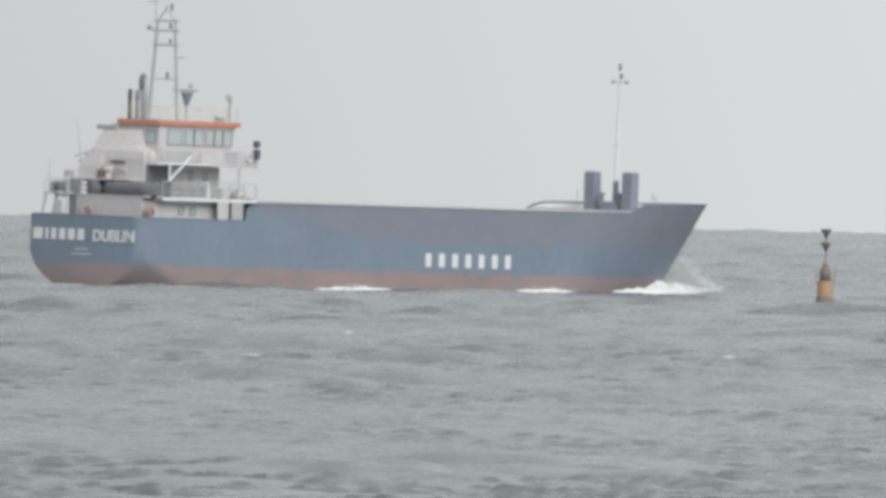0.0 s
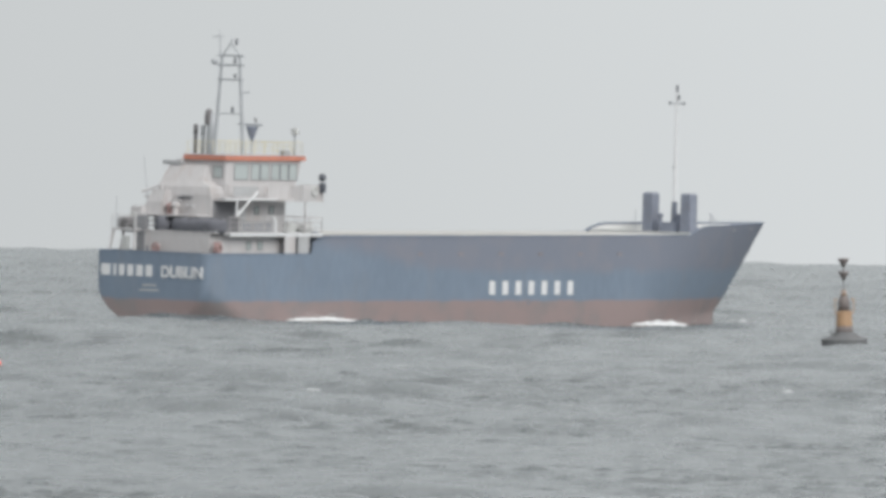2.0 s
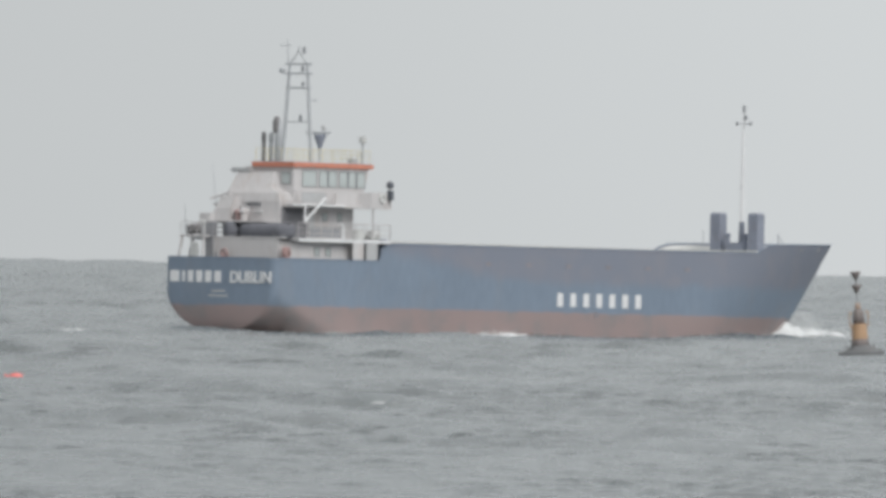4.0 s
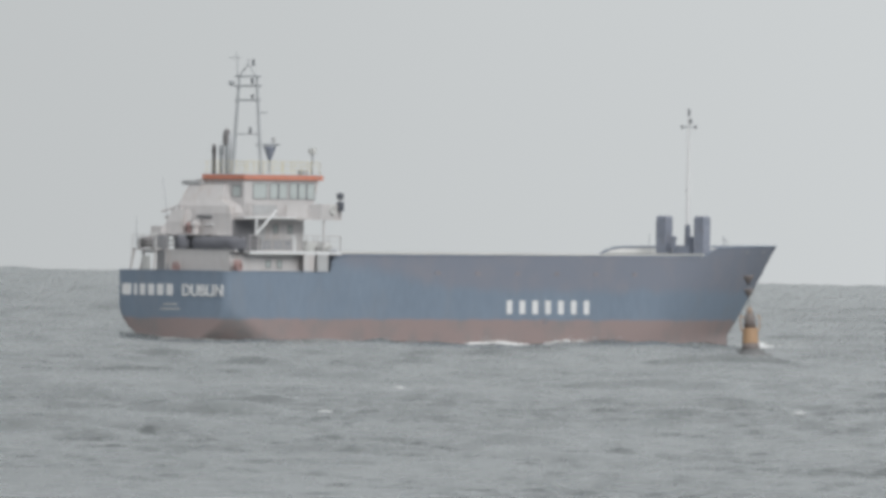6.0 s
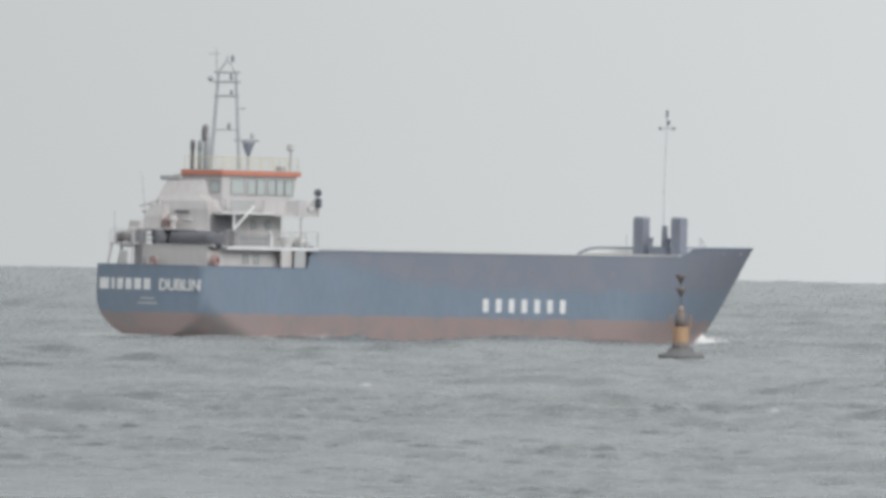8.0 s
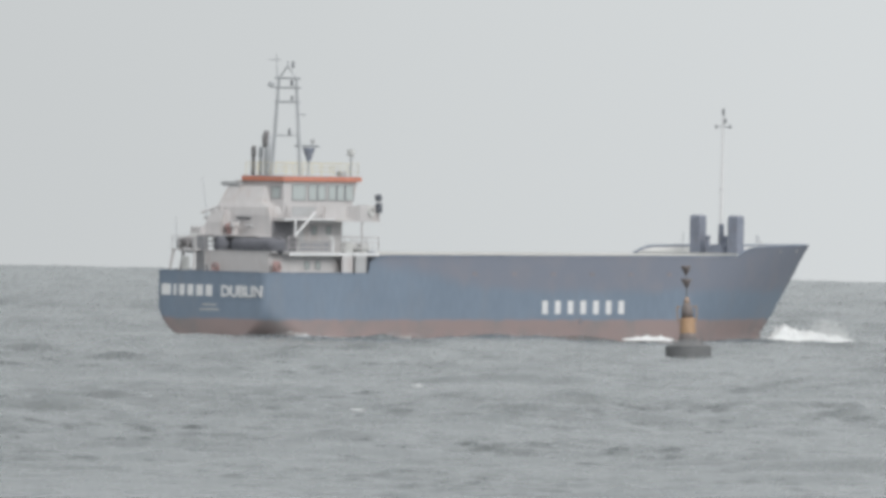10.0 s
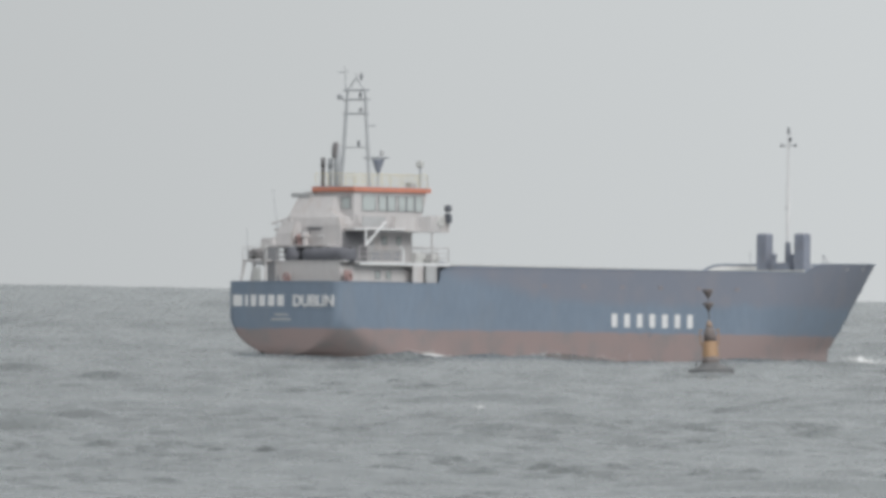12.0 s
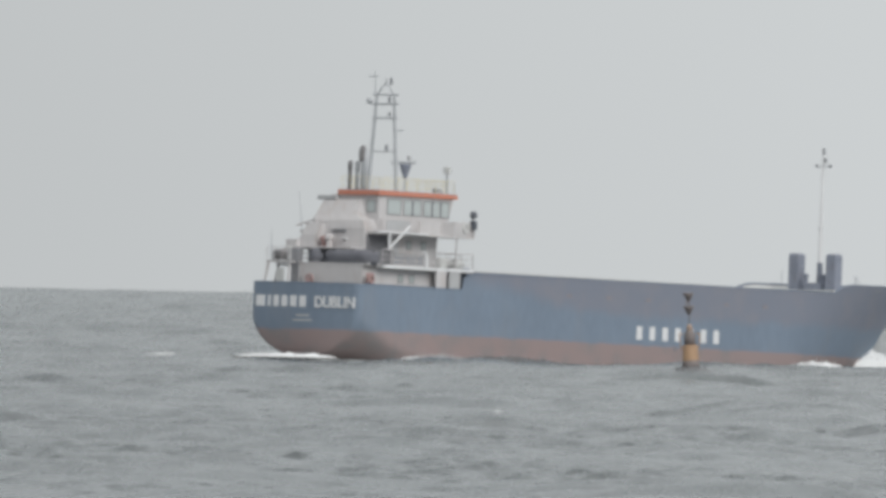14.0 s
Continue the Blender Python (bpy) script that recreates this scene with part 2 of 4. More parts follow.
def part(name, bm, mat, parent, label="", smooth=False):
    ob = new(name, mesh_of(bm, name, mat, smooth))
    ob.parent = parent
    return tagged(ob, label)


def thing(name, label, category, group=""):
    return tagged(new(name), label, category, group)


# ---- sea ----
def wave_field(x, y, waves, cell):
    """Heights of a sea made of many sharp-crested wave trains; short trains fade where the cells are too coarse for them."""
    z = np.zeros_like(x)
    for length, way, amp, phase in waves:
        k = 2 * math.pi / length
        a = k * (x * math.sin(way) + y * math.cos(way)) + phase
        keep = np.clip((length / cell - 2.2) / 2.5, 0, 1)
        z += amp * keep * (1.27 - 2.0 * np.abs(np.sin(0.5 * a)) if length < 7 else np.sin(a) + 0.22 * np.cos(2 * a))
    return z


def wave_trains(seed, longest, shortest, count, height, heading, spread, power=0.62):
    rng = np.random.default_rng(seed)
    out = []
    for i in range(count):
        length = longest * (shortest / longest) ** ((i + rng.random()) / count)
        out.append((length, heading + rng.normal(0, spread), height * (length / longest) ** power * (0.6 + 0.8 * rng.random()), rng.random() * 6.28))
    return out


def sheet_mesh(name, waves, step, cols, level, mat, near, far):
    r, rows = 440.0, []
    while r < 4900:
        rows.append(r)
        r += step * (r / 563) ** 1.4
    rows.append(4900.0)
    rows = np.array(rows)
    side = np.linspace(-1, 1, cols)
    half = 0.032 * rows + 11
    x = 0.008 * rows[:, None] + half[:, None] * side[None, :]
    y = np.repeat(rows[:, None], cols, 1)
    cell = np.maximum(0.3 * np.repeat((step * (rows / 563) ** 1.4)[:, None], cols, 1), 2 * half[:, None] / cols)
    # short waves also fade with distance, smoothing the far sea in place of haze
    cell = np.maximum(cell, y / 1900)
    # slow patches of stronger and weaker chop
    # far chop is flattened so the sea brightens towards the horizon like haze
    offshore = np.clip((y - 1500) / 1500, 0, 1)
    inshore = np.clip((950 - y) / 450, 0, 1)
    gust = 0.8 + far * offshore + near * inshore + 0.35 * np.sin(x * 0.045 + 1.3 + y * 0.006) * np.sin(y * 0.021 + 0.4) + 0.15 * np.sin(x * 0.11 + y * 0.05)
    # waves damped round the buoy so the camera sees its float
    gust = gust * (1 - 0.55 * np.exp(-((x - 31) / 16) ** 2 - ((y - 1370) / 60) ** 2))
    z = wave_field(x, y, waves, cell) * gust + level
    nr = len(rows)
    me = bpy.data.meshes.new(name)
    me.vertices.add(nr * cols)
    me.vertices.foreach_set("co", np.stack([x, y, z], 2).astype(np.float32).ravel())
    i = np.arange((nr - 1) * cols).reshape(nr - 1, cols)[:, :-1]
    quads = np.stack([i, i + 1, i + cols + 1, i + cols], 2).reshape(-1, 4)
    me.loops.add(quads.size)
    me.loops.foreach_set("vertex_index", quads.ravel().astype(np.int32))
    me.polygons.add(len(quads))
    me.polygons.foreach_set("loop_start", np.arange(0, quads.size, 4, dtype=np.int32))
    me.polygons.foreach_set("use_smooth", np.ones(len(quads), dtype=bool))
    me.update(calc_edges=True)
    me.materials.append(mat)
    return me


def build_sea():
    bm = bmesh.new()
    rings = [0, 60, 200, 420, 800, 1400, 2200, 3200, 4200, 4960]
    n = 96
    prev = [bm.verts.new((0, 0, -0.9))]
    for r in rings[1:]:
        cur = [bm.verts.new((r * math.cos(2 * math.pi * i / n), r * math.sin(2 * math.pi * i / n), -0.9)) for i in range(n)]
        for i in range(n):
            if len(prev) == 1:
                bm.faces.new((prev[0], cur[i], cur[(i + 1) % n]))
            else:
                bm.faces.new((prev[i], cur[i], cur[(i + 1) % n], prev[(i + 1) % n]))
        prev = cur
    water = new("water", mesh_of(bm, "water", WATER, True))
    tagged(water, "grey-green choppy sea under an overcast sky", "sea", kind="structure")
    swell = new("swell", sheet_mesh("swell", wave_trains(5, 26, 2.2, 38, 0.12, 0.5, 0.7), 0.6, 120, -0.2, WATER, -0.45, 0.12))
    tagged(swell, "grey-green wind waves rolling over the sea", "waves", kind="stuff")
    chop = new("chop", sheet_mesh("chop", wave_trains(9, 6.0, 0.75, 70, 0.034, 0.12, 0.55, 0.33), 0.45, 340, -0.18, WATER, -0.22, -0.68))
    tagged(chop, "short grey-green choppy waves over the sea", "waves", kind="stuff")
    return swell, chop


swell, chop = build_sea()

# ---- the ship: x forward from the transom, y to port, z up from the waterline ----
HALF, PIVOT = 6.0, 37.8


def sheer(x):
    """Height of the hull's upper edge."""
    pts = ((0, 5.8), (13.6, 5.78), (13.8, 6.8), (16, 7.2), (66.2, 7.38), (66.4, 7.64), (68.2, 8.13), (84, 8.32))
    for (a, za), (b, zb) in zip(pts, pts[1:]):
        if x <= b:
            return za + (zb - za) * (x - a) / (b - a)
    return pts[-1][1]


def stem(z):
    """How far forward the stem stands at a height."""
    if z < 0.6:
        return 77.1
    return 77.1 + 6.9 * ((z - 0.6) / 7.65) ** 0.92


def half_breadth(x, z):
    if x < 30:
        keel = -0.55 - 2.6 * max(min(x / 9, 1), 0)
        round_in = 0.8 - math.sqrt(max(0.64 - max(0.8 - (x + 0.25), 0) ** 2, 0))
        wide = HALF - round_in
        f = max(min(x / 18, 1), 0)
        turn = 3.0 - 4.6 * (1 - (1 - f) ** 2.2)
        if z >= turn:
            return wide
        u = min((turn - z) / max(turn - keel, 0.01), 1)
        return wide * max(1 - u ** 1.85, 0) ** (1 / 1.85)
    s = stem(z)
    start = 56 + 6 * max(0, min(z / 8, 1))
    if x <= start:
        return HALF
    u = min((x - start) / max(s - start, 0.1), 1)
    p = 1.7 + 0.25 * max(0, min(z / 8, 1))
    return HALF * max(1 - u ** p, 0) + 0.06 * (u < 1)


ship = thing("cargo_ship", "blue coaster cargo ship with red bottom and white wheelhouse aft", "cargo ship")


def from_stern(ob):
    """The ship turns about a point amidships; its parts are built from the transom."""
    ob.location.x = -PIVOT
    return ob


def ship_part(name, bm, mat, label="", smooth=False, parent=None):
    if parent:
        return part(name, bm, mat, parent, label, smooth)
    return from_stern(part(name, bm, mat, ship, label, smooth))


def build_hull():
    bm = bmesh.new()
    xs = [-0.25, -0.22, -0.12, 0.05, 0.3, 0.7, 1.3, 2, 3, 4, 5.5, 7, 9, 11, 13.6, 13.8, 16, 18, 21, 25, 30, 36, 42, 48, 54, 57, 60, 62, 64.5, 66.2, 66.4, 68.2, 70, 72, 73.5, 75, 76.2, 77, 78, 79, 80, 81, 82, 83, 83.6, 84]
    zfrac = [i / 22 for i in range(23)]
    grid = {}
    for side in (1, -1):
        for i, x in enumerate(xs):
            top = sheer(x)
            low = -2.2
            if x < 9:
                low = max(-2.2, -0.55 - 2.6 * max(x, 0) / 9)
            for j, f in enumerate(zfrac):
                z = low + (top - low) * f
                xx = min(x, stem(z)) if x > 70 else x
                y = half_breadth(xx, z) if xx < stem(z) - 1e-3 else 0.0
                # the transom leans a little and its lower edge rounds under
                grid[side, i, j] = bm.verts.new((xx, side * y, z))
        for i in range(len(xs) - 1):
            for j in range(len(zfrac) - 1):
                q = [grid[side, i, j], grid[side, i + 1, j], grid[side, i + 1, j + 1], grid[side, i, j + 1]]
                bm.faces.new(q if side < 0 else q[::-1])
    for j in range(len(zfrac) - 1):
        bm.faces.new((grid[1, 0, j], grid[1, 0, j + 1], grid[-1, 0, j + 1], grid[-1, 0, j]))
    bmesh.ops.remove_doubles(bm, verts=bm.verts, dist=0.004)
    bmesh.ops.dissolve_degenerate(bm, dist=0.003, edges=bm.edges)
    ship_part("hull", bm, HULL, "weathered blue steel hull, paled for haze, with red underwater paint", True)
    # decks
    bm = bmesh.new()
    for a, b, z in ((0.3, 13.4, 4.9), (14.4, 66, 5.2), (66.5, 82, 7.2)):
        out = [(x, -max(half_breadth(min(x, stem(z) - 0.3), z) - 0.1, 0.02)) for x in np.linspace(a, b, 14)]
        prism(bm, out + [(x, -y) for x, y in out[::-1]], z - 0.1, z)
    ship_part("deck", bm, GREY)
    # rubbing rail along the upper edge
    bm = bmesh.new()
    for side in (1, -1):
        pts = [(x, side * (half_breadth(min(x, stem(sheer(x)) - 0.02), sheer(x)) + 0.01), sheer(x)) for x in np.linspace(0.35, 83.9, 90)]
        for p, q in zip(pts, pts[1:]):
            tube(bm, p, q, 0.045, sides=6)
    tube(bm, (-0.25, -5.2, 5.8), (-0.25, 5.2, 5.8), 0.045, sides=6)
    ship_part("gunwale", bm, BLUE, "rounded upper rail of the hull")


build_hull()


def build_hold():
    bm = bmesh.new()
    # coaming wall with its upper ledge
    ring = [(14.6, -5.6), (65, -5.4), (65, 5.4), (14.6, 5.6)]
    inner = [(14.8, -5.45), (64.8, -5.25), (64.8, 5.25), (14.8, 5.45)]
    for z0, z1, grow in ((5.2, 7.2, 0.0), (7.2, 7.32, 0.05)):
        lo, hi, li, ti = ([bm.verts.new((x + grow * (1 if x > 20 else -1), y + grow * (1 if y > 0 else -1), z)) for x, y in pts] for pts, z in ((ring, z0), (ring, z1), (inner, z0), (inner, z1)))
        for k in range(4):
            n = (k + 1) % 4
            bm.faces.new((lo[k], lo[n], hi[n], hi[k]))
            bm.faces.new((li[n], li[k], ti[k], ti[n]))
            bm.faces.new((hi[k], hi[n], ti[n], ti[k]))
            bm.faces.new((lo[n], lo[k], li[k], li[n]))
    ship_part("hatch_coaming", bm, COAM, "tall weathered blue-grey hatch coaming")
    for i in range(9):
        x = 15.0 + i * 5.5
        bm = bmesh.new()
        ring = lambda x: [(x, -5.35, 7.1), (x, 5.35, 7.1), (x, 5.35, 7.41), (x, 2.5, 7.47), (x, -2.5, 7.47), (x, -5.35, 7.41)]
        loft(bm, [ring(x), ring(x + 5.42)])
        ship_part("hatch_cover", bm, COVERS, "pale grey steel hatch cover")
    # freeing ports and scuppers along the upper side
    for i, x in enumerate((28.0, 33.5, 39.0, 44.5, 50.0, 55.5)):
        bm = bmesh.new()
        box(bm, x, x + 0.7, -6.03, -5.98, 5.6, 5.95, 0.02)
        ship_part("scupper", bm, SCUPPER, "rust-stained scupper plate")
    bm = bmesh.new()
    lathe(bm, [(0.45, 0), (0.45, 0.25), (0.3, 0.4), (0.1, 0.45)], 14, (14.9, -5.3, 7.2))
    ship_part("vent_cowl", bm, SLATE)


build_hold()


def build_letters():
    # the owner's name stays seven plain bars
    for i in range(7):
        x = 37.85 + i * 1.8
        bm = bmesh.new()
        box(bm, x + 0.02, x + 0.8, -6.03, -5.97, 2.35, 3.5, 0.02)
        ship_part("letter_bar", bm, CLEAN, "white painted bar on the hull side")
    # on the transom six plain bars, then the name of a city
    y = 5.3
    for w in (0.98, 0.28, 0.55, 0.62, 0.68, 0.68):
        bm = bmesh.new()
        box(bm, -0.29, -0.22, y - w, y, 3.72, 4.66, 0.02)
        ship_part("letter_bar", bm, CLEAN, "white painted bar on the transom")
        y -= w + 0.33
    curve = bpy.data.curves.new("name_text", "FONT")
    curve.body, curve.size, curve.extrude, curve.offset = "DUBLIN", 1.32, 0.03, 0.032
    text = bpy.data.objects.new("name_text", curve)
    scene.collection.objects.link(text)
    bpy.context.view_layer.update()
    me = bpy.data.meshes.new_from_object(text.evaluated_get(bpy.context.evaluated_depsgraph_get()))
    bpy.data.objects.remove(text)
    me.materials.clear()
    me.materials.append(CLEAN)
    across = max(v.co.x for v in me.vertices)
    for v in me.vertices:
        y = -1.1 - v.co.x * 4.4 / across
        bend = max(-y - 5.2, 0)  # the last letter follows the rounded corner
        v.co = (-0.3 - v.co.z + 0.8 - math.sqrt(0.64 - bend * bend), y, 3.72 + v.co.y)
    name = tagged(new("home_name", me), "white painted name of a city on the transom")
    name.parent = ship
    from_stern(name)
    for z, y0, y1 in ((3.0, -0.6, 0.9), (2.6, -0.9, 1.2)):
        bm = bmesh.new()
        box(bm, -0.29, -0.22, y0, y1, z - 0.08, z + 0.08, 0.02)
        ship_part("letter_bar", bm, GREY, "small pale bar under the name")


build_letters()


# ---- superstructure ----
def rail(name, pts, height, mat, bars=3, gap=1.5, parent=None, r=0.035):
    """A handrail along a line of points: posts and bars."""
    bm = bmesh.new()
    for p, q in zip(pts, pts[1:]):
        p, q = Vector(p), Vector(q)
        n = max(1, round((q - p).length / gap))
        for i in range(n + 1):
            c = p.lerp(q, i / n)
            tube(bm, c, c + Vector((0, 0, height)), r, sides=6)
        for k in range(bars):
            up = Vector((0, 0, height * (k + 1) / bars))
            tube(bm, p + up, q + up, r * (1.0 if k == bars - 1 else 0.7), sides=6)
    return ship_part(name, bm, mat, parent=parent)


def window(house, x0, x1, z0, z1, y=None, face=None):
    """A pane in a dark frame on a starboard wall (y) or on an aft wall (face)."""
    def slab(bm, a0, a1, b0, b1, depth0, depth1):
        if y is not None:
            box(bm, a0, a1, *sorted((y - depth0, y - depth1)), b0, b1)
        else:
            box(bm, *sorted((face - depth0, face - depth1)), a0, a1, b0, b1)
    bm = bmesh.new()
    w = 0.07
    slab(bm, x0 - w, x1 + w, z0 - w, z0, -0.02, 0.05)
    slab(bm, x0 - w, x1 + w, z1, z1 + w, -0.02, 0.05)
    slab(bm, x0 - w, x0, z0, z1, -0.02, 0.05)
    slab(bm, x1, x1 + w, z0, z1, -0.02, 0.05)
    frm = part("window_frame", bm, FRAME, house, "dark window frame")
    bm = bmesh.new()
    slab(bm, x0, x1, z0, z1, -0.02, 0.02)
    part("pane", bm, GLASS, frm, "greenish pane, tinted pale for the sky seen through it")


DARKGREY = material("dark_grey", (0.27, 0.275, 0.29), 0.65, vary=0.25, scale=1.5)
# lamp, frame, boat and gallery darks are raised in place of haze
LAMP = material("lamp_grey", (0.22, 0.23, 0.25), 0.5, vary=0.2, scale=4)
FRAME = material("window_frame_grey", (0.2, 0.205, 0.215), 0.5, vary=0.15, scale=4)
# dark tone of the boat, also fills the gallery's shade
BOATDARK = material("boat_and_shade_dark", (0.155, 0.16, 0.18), 0.9, vary=0.2, scale=3, spec=0.1)
# dark paint of the ladder, also used to paint shade on walls
SHADE = material("dark_paint_and_shade", (0.2, 0.2, 0.215), 0.7, vary=0.2, scale=1.5)


def build_house():
    bm = bmesh.new()
    prism(bm, [(1.15, -5.0), (14.5, -5.0), (14.5, 4.9), (6.0, 4.9), (6.0, 1.9), (1.15, 1.9)], 4.9, 7.22)
    box(bm, 1.15, 2.88, -4.98, 1.88, 7.22, 7.42)
    low = ship_part("lower_house", bm, WHITE, "rust-stained white lower deckhouse")
    for x in (6.1, 7.6):
        window(low, x, x + 0.55, 6.12, 6.72, y=-5.0)
    bm = bmesh.new()
    box(bm, 11.75, 12.7, -5.06, -5.0, 4.95, 6.95, 0.02)
    part("door", bm, GREY, low, "grey weathertight door")
    bm = bmesh.new()
    box(bm, 10.2, 11.6, -5.85, -5.72, 4.9, 7.22, 0.02)
    ship_part("support_plate", bm, WHITE, "broad white support plate under the boat deck")
    bm = bmesh.new()
    box(bm, 12.0, 13.55, -5.82, -5.72, 4.9, 7.22, 0.02)
    ship_part("side_screen", bm, GREY, "pale grey screen plate beside the deckhouse")
    bm = bmesh.new()
    box(bm, 2.9, 15.3, -5.85, 5.85, 7.22, 7.5, 0.03)
    ship_part("boat_deck", bm, CLEAN, "white boat deck slab")
    # recessed gallery, its shade painted dark, with its overhanging deck
    bm = bmesh.new()
    box(bm, 1.1, 2.9, -5.6, 1.9, 7.42, 7.58, 0.02)
    ship_part("aft_gallery_deck", bm, WHITE)
    # middle house
    bm = bmesh.new()
    prism(bm, [(3.6, -3.3), (13.3, -3.3), (13.3, 3.3), (6.0, 3.3), (3.6, 2.4)], 7.5, 10.15)
    mid = ship_part("middle_house", bm, WHITE, "stained white middle deckhouse with a painted shade panel")
    for x in (9.2, 11.2):
        window(mid, x, x + 0.5, 9.05, 9.65, y=-3.3)
    # dark panel paints the bridge deck's shade onto the wall
    bm = bmesh.new()
    box(bm, 3.65, 7.0, -3.36, -3.3, 7.5, 10.1)
    part("shade_panel", bm, SHADE, mid, "dark panel painting the shade under the bridge deck")
    bm = bmesh.new()
    box(bm, 7.2, 8.0, -3.36, -3.3, 7.55, 9.5, 0.02)
    part("door", bm, GREY, mid, "grey weathertight door")
    # bridge deck with wings
    bm = bmesh.new()
    prism(bm, [(3.8, -5.3), (12.0, -5.3), (12.4, -5.85), (15.2, -5.85), (15.2, 5.85), (12.4, 5.85), (12.0, 4.8), (4.2, 4.4), (3.8, 2.6)], 10.13, 10.36)
    ship_part("bridge_deck", bm, WHITE, "white bridge deck with two wings")
    for side in (1, -1):
        bm = bmesh.new()
        y0, y1 = sorted((side * 5.78, side * 5.86))
        box(bm, 12.4, 15.2, y0, y1, 10.36, 11.5, 0.015)
        y0, y1 = sorted((side * 4.72, side * 4.8))
        box(bm, 9.0, 12.0, y0, y1, 10.36, 11.42, 0.015)
        loft(bm, [[(12.0, side * 4.72, 10.36), (12.0, side * 4.8, 10.36), (12.0, side * 4.8, 11.42), (12.0, side * 4.72, 11.42)], [(12.42, side * 5.78, 10.36), (12.42, side * 5.86, 10.36), (12.42, side * 5.86, 11.5), (12.42, side * 5.78, 11.5)]])
        y0, y1 = sorted((side * 3.4, side * 5.78))
        box(bm, 15.1, 15.2, y0, y1, 10.36, 11.5, 0.015)
        ship_part("wing_bulwark", bm, WHITE, "stained white bridge wing bulwark")
        bm = bmesh.new()
        tube(bm, (13.1, side * 5.6, 7.5), (13.1, side * 5.6, 10.15), 0.08)
        ship_part("wing_post", bm, WHITE)
        for z, r in ((12.15, 0.3), (11.3, 0.34)):
            bm = bmesh.new()
            if r < 0.32:
                lathe(bm, [(0.08, -0.32), (0.28, -0.22), (0.32, 0.0), (0.28, 0.22), (0.1, 0.32)], 12, (14.85, side * 5.95, z))
            else:
                box(bm, 14.6, 15.1, side * 5.98 - 0.24, side * 5.98 + 0.24, z - 0.4, z + 0.4, 0.06)
            ship_part("lamp_box", bm, DARK, "dark lamp housing on the bridge wing")
        bm = bmesh.new()
        tube(bm, (14.85, side * 5.93, 10.4), (14.85, side * 5.93, 11.95), 0.05)
        ship_part("lamp_post", bm, GREY)
    # wheelhouse, its front leaning forward
    bm = bmesh.new()
    ring = [(5.2, -3.3), (14.5, -3.3), (14.5, 3.3), (8.5, 3.3), (5.2, 2.4)]
    top = [(5.2, -3.3), (15.3, -3.3), (15.3, 3.3), (8.5, 3.3), (5.2, 1.9)]
    loft(bm, [[(x, y, 10.36) for x, y in ring], [(x + (0.15 if x > 14 else 0), y, 11.6) for x, y in ring], [(x, y, 13.47) for x, y in top]])
    wheel = ship_part("wheelhouse", bm, WHITE, "white wheelhouse with large windows")
    for x0, x1 in ((6.4, 8.2), (8.65, 9.7), (9.9, 10.95), (11.35, 12.35), (12.55, 13.5), (13.7, 14.7)):
        window(wheel, x0, x1, 11.9, 13.15, y=-3.3)
    window(wheel, -2.95, -2.1, 12.05, 12.95, face=5.2)
    for i in range(5):
        bm = bmesh.new()
        y = -3.0 + i * 1.22
        a = [(14.86, y, 11.95), (14.86, y + 1.05, 11.95), (15.24, y + 1.05, 13.0), (15.24, y, 13.0)]
        loft(bm, [a, [(p[0] + 0.05, p[1], p[2]) for p in a]])
        part("front_pane", bm, GLASS, wheel)
    bm = bmesh.new()
    prism(bm, [(4.95, -3.5), (15.65, -3.5), (15.65, 3.5), (9.5, 3.5), (4.95, 1.0)], 13.47, 13.86)
    ship_part("roof", bm, ORANGE, "wheelhouse roof with a faded orange edge")
    bm = bmesh.new()
    prism(bm, [(5.05, -3.4), (15.55, -3.4), (15.55, 3.4), (9.5, 3.4), (5.05, 0.95)], 13.86, 13.93)
    ship_part("roof_deck", bm, GREY)
    bm = bmesh.new()
    box(bm, 4.6, 6.4, 0.9, 2.95, 12.98, 13.35, 0.05)
    ship_part("funnel_ledge", bm, GREY, "grey ledge beside the funnel")
    # casing that steps down aft
    bm = bmesh.new()
    loft(bm, [[(x0, y0, z), (5.25, y0, z), (5.25, y1, z), (x0, y1, z)] for x0, y0, y1, z in
              ((3.45, -3.28, 2.5, 8.9), (3.45, -3.28, 2.5, 10.6), (3.6, -3.0, 2.5, 11.25), (3.9, -1.95, 2.45, 11.7), (4.7, -1.6, 2.2, 13.0))])
    casing = ship_part("engine_casing", bm, WHITE, "white engine casing stepping down aft")
    for y0, y1, z in ((-1.3, 0.2, 10.35), (-0.1, 1.9, 10.0), (-1.5, -0.8, 9.65)):
        bm = bmesh.new()
        for k in range(2):
            box(bm, 3.2 + 0.17 * k, 3.46, y0, y1, z - k * 0.14, z - k * 0.14 + 0.08)
        part("louvre", bm, CLEAN if z < 10.2 else LAMP, casing, "small hood over a vent slot")
    bm = bmesh.new()
    loft(bm, [[(x0, 0.9, z), (3.44, 0.9, z), (3.44, y1, z), (x0, y1, z)] for x0, y1, z in ((2.2, 2.9, 8.9), (2.3, 2.7, 9.9), (2.7, 2.35, 10.9))])
    ship_part("vent_house", bm, WHITE, "white vent house")
    bm = bmesh.new()
    box(bm, 1.5, 3.6, -3.4, 3.0, 8.75, 8.9, 0.02)
    ship_part("overhang", bm, WHITE)
    # wall coloured dark to hold the shade beneath the overhang
    bm = bmesh.new()
    box(bm, 2.2, 2.9, -5.5, 1.5, 7.58, 8.75)
    ship_part("gallery_wall", bm, SHADE, "wall of the aft gallery painted dark for the shade in the recess")


build_house()


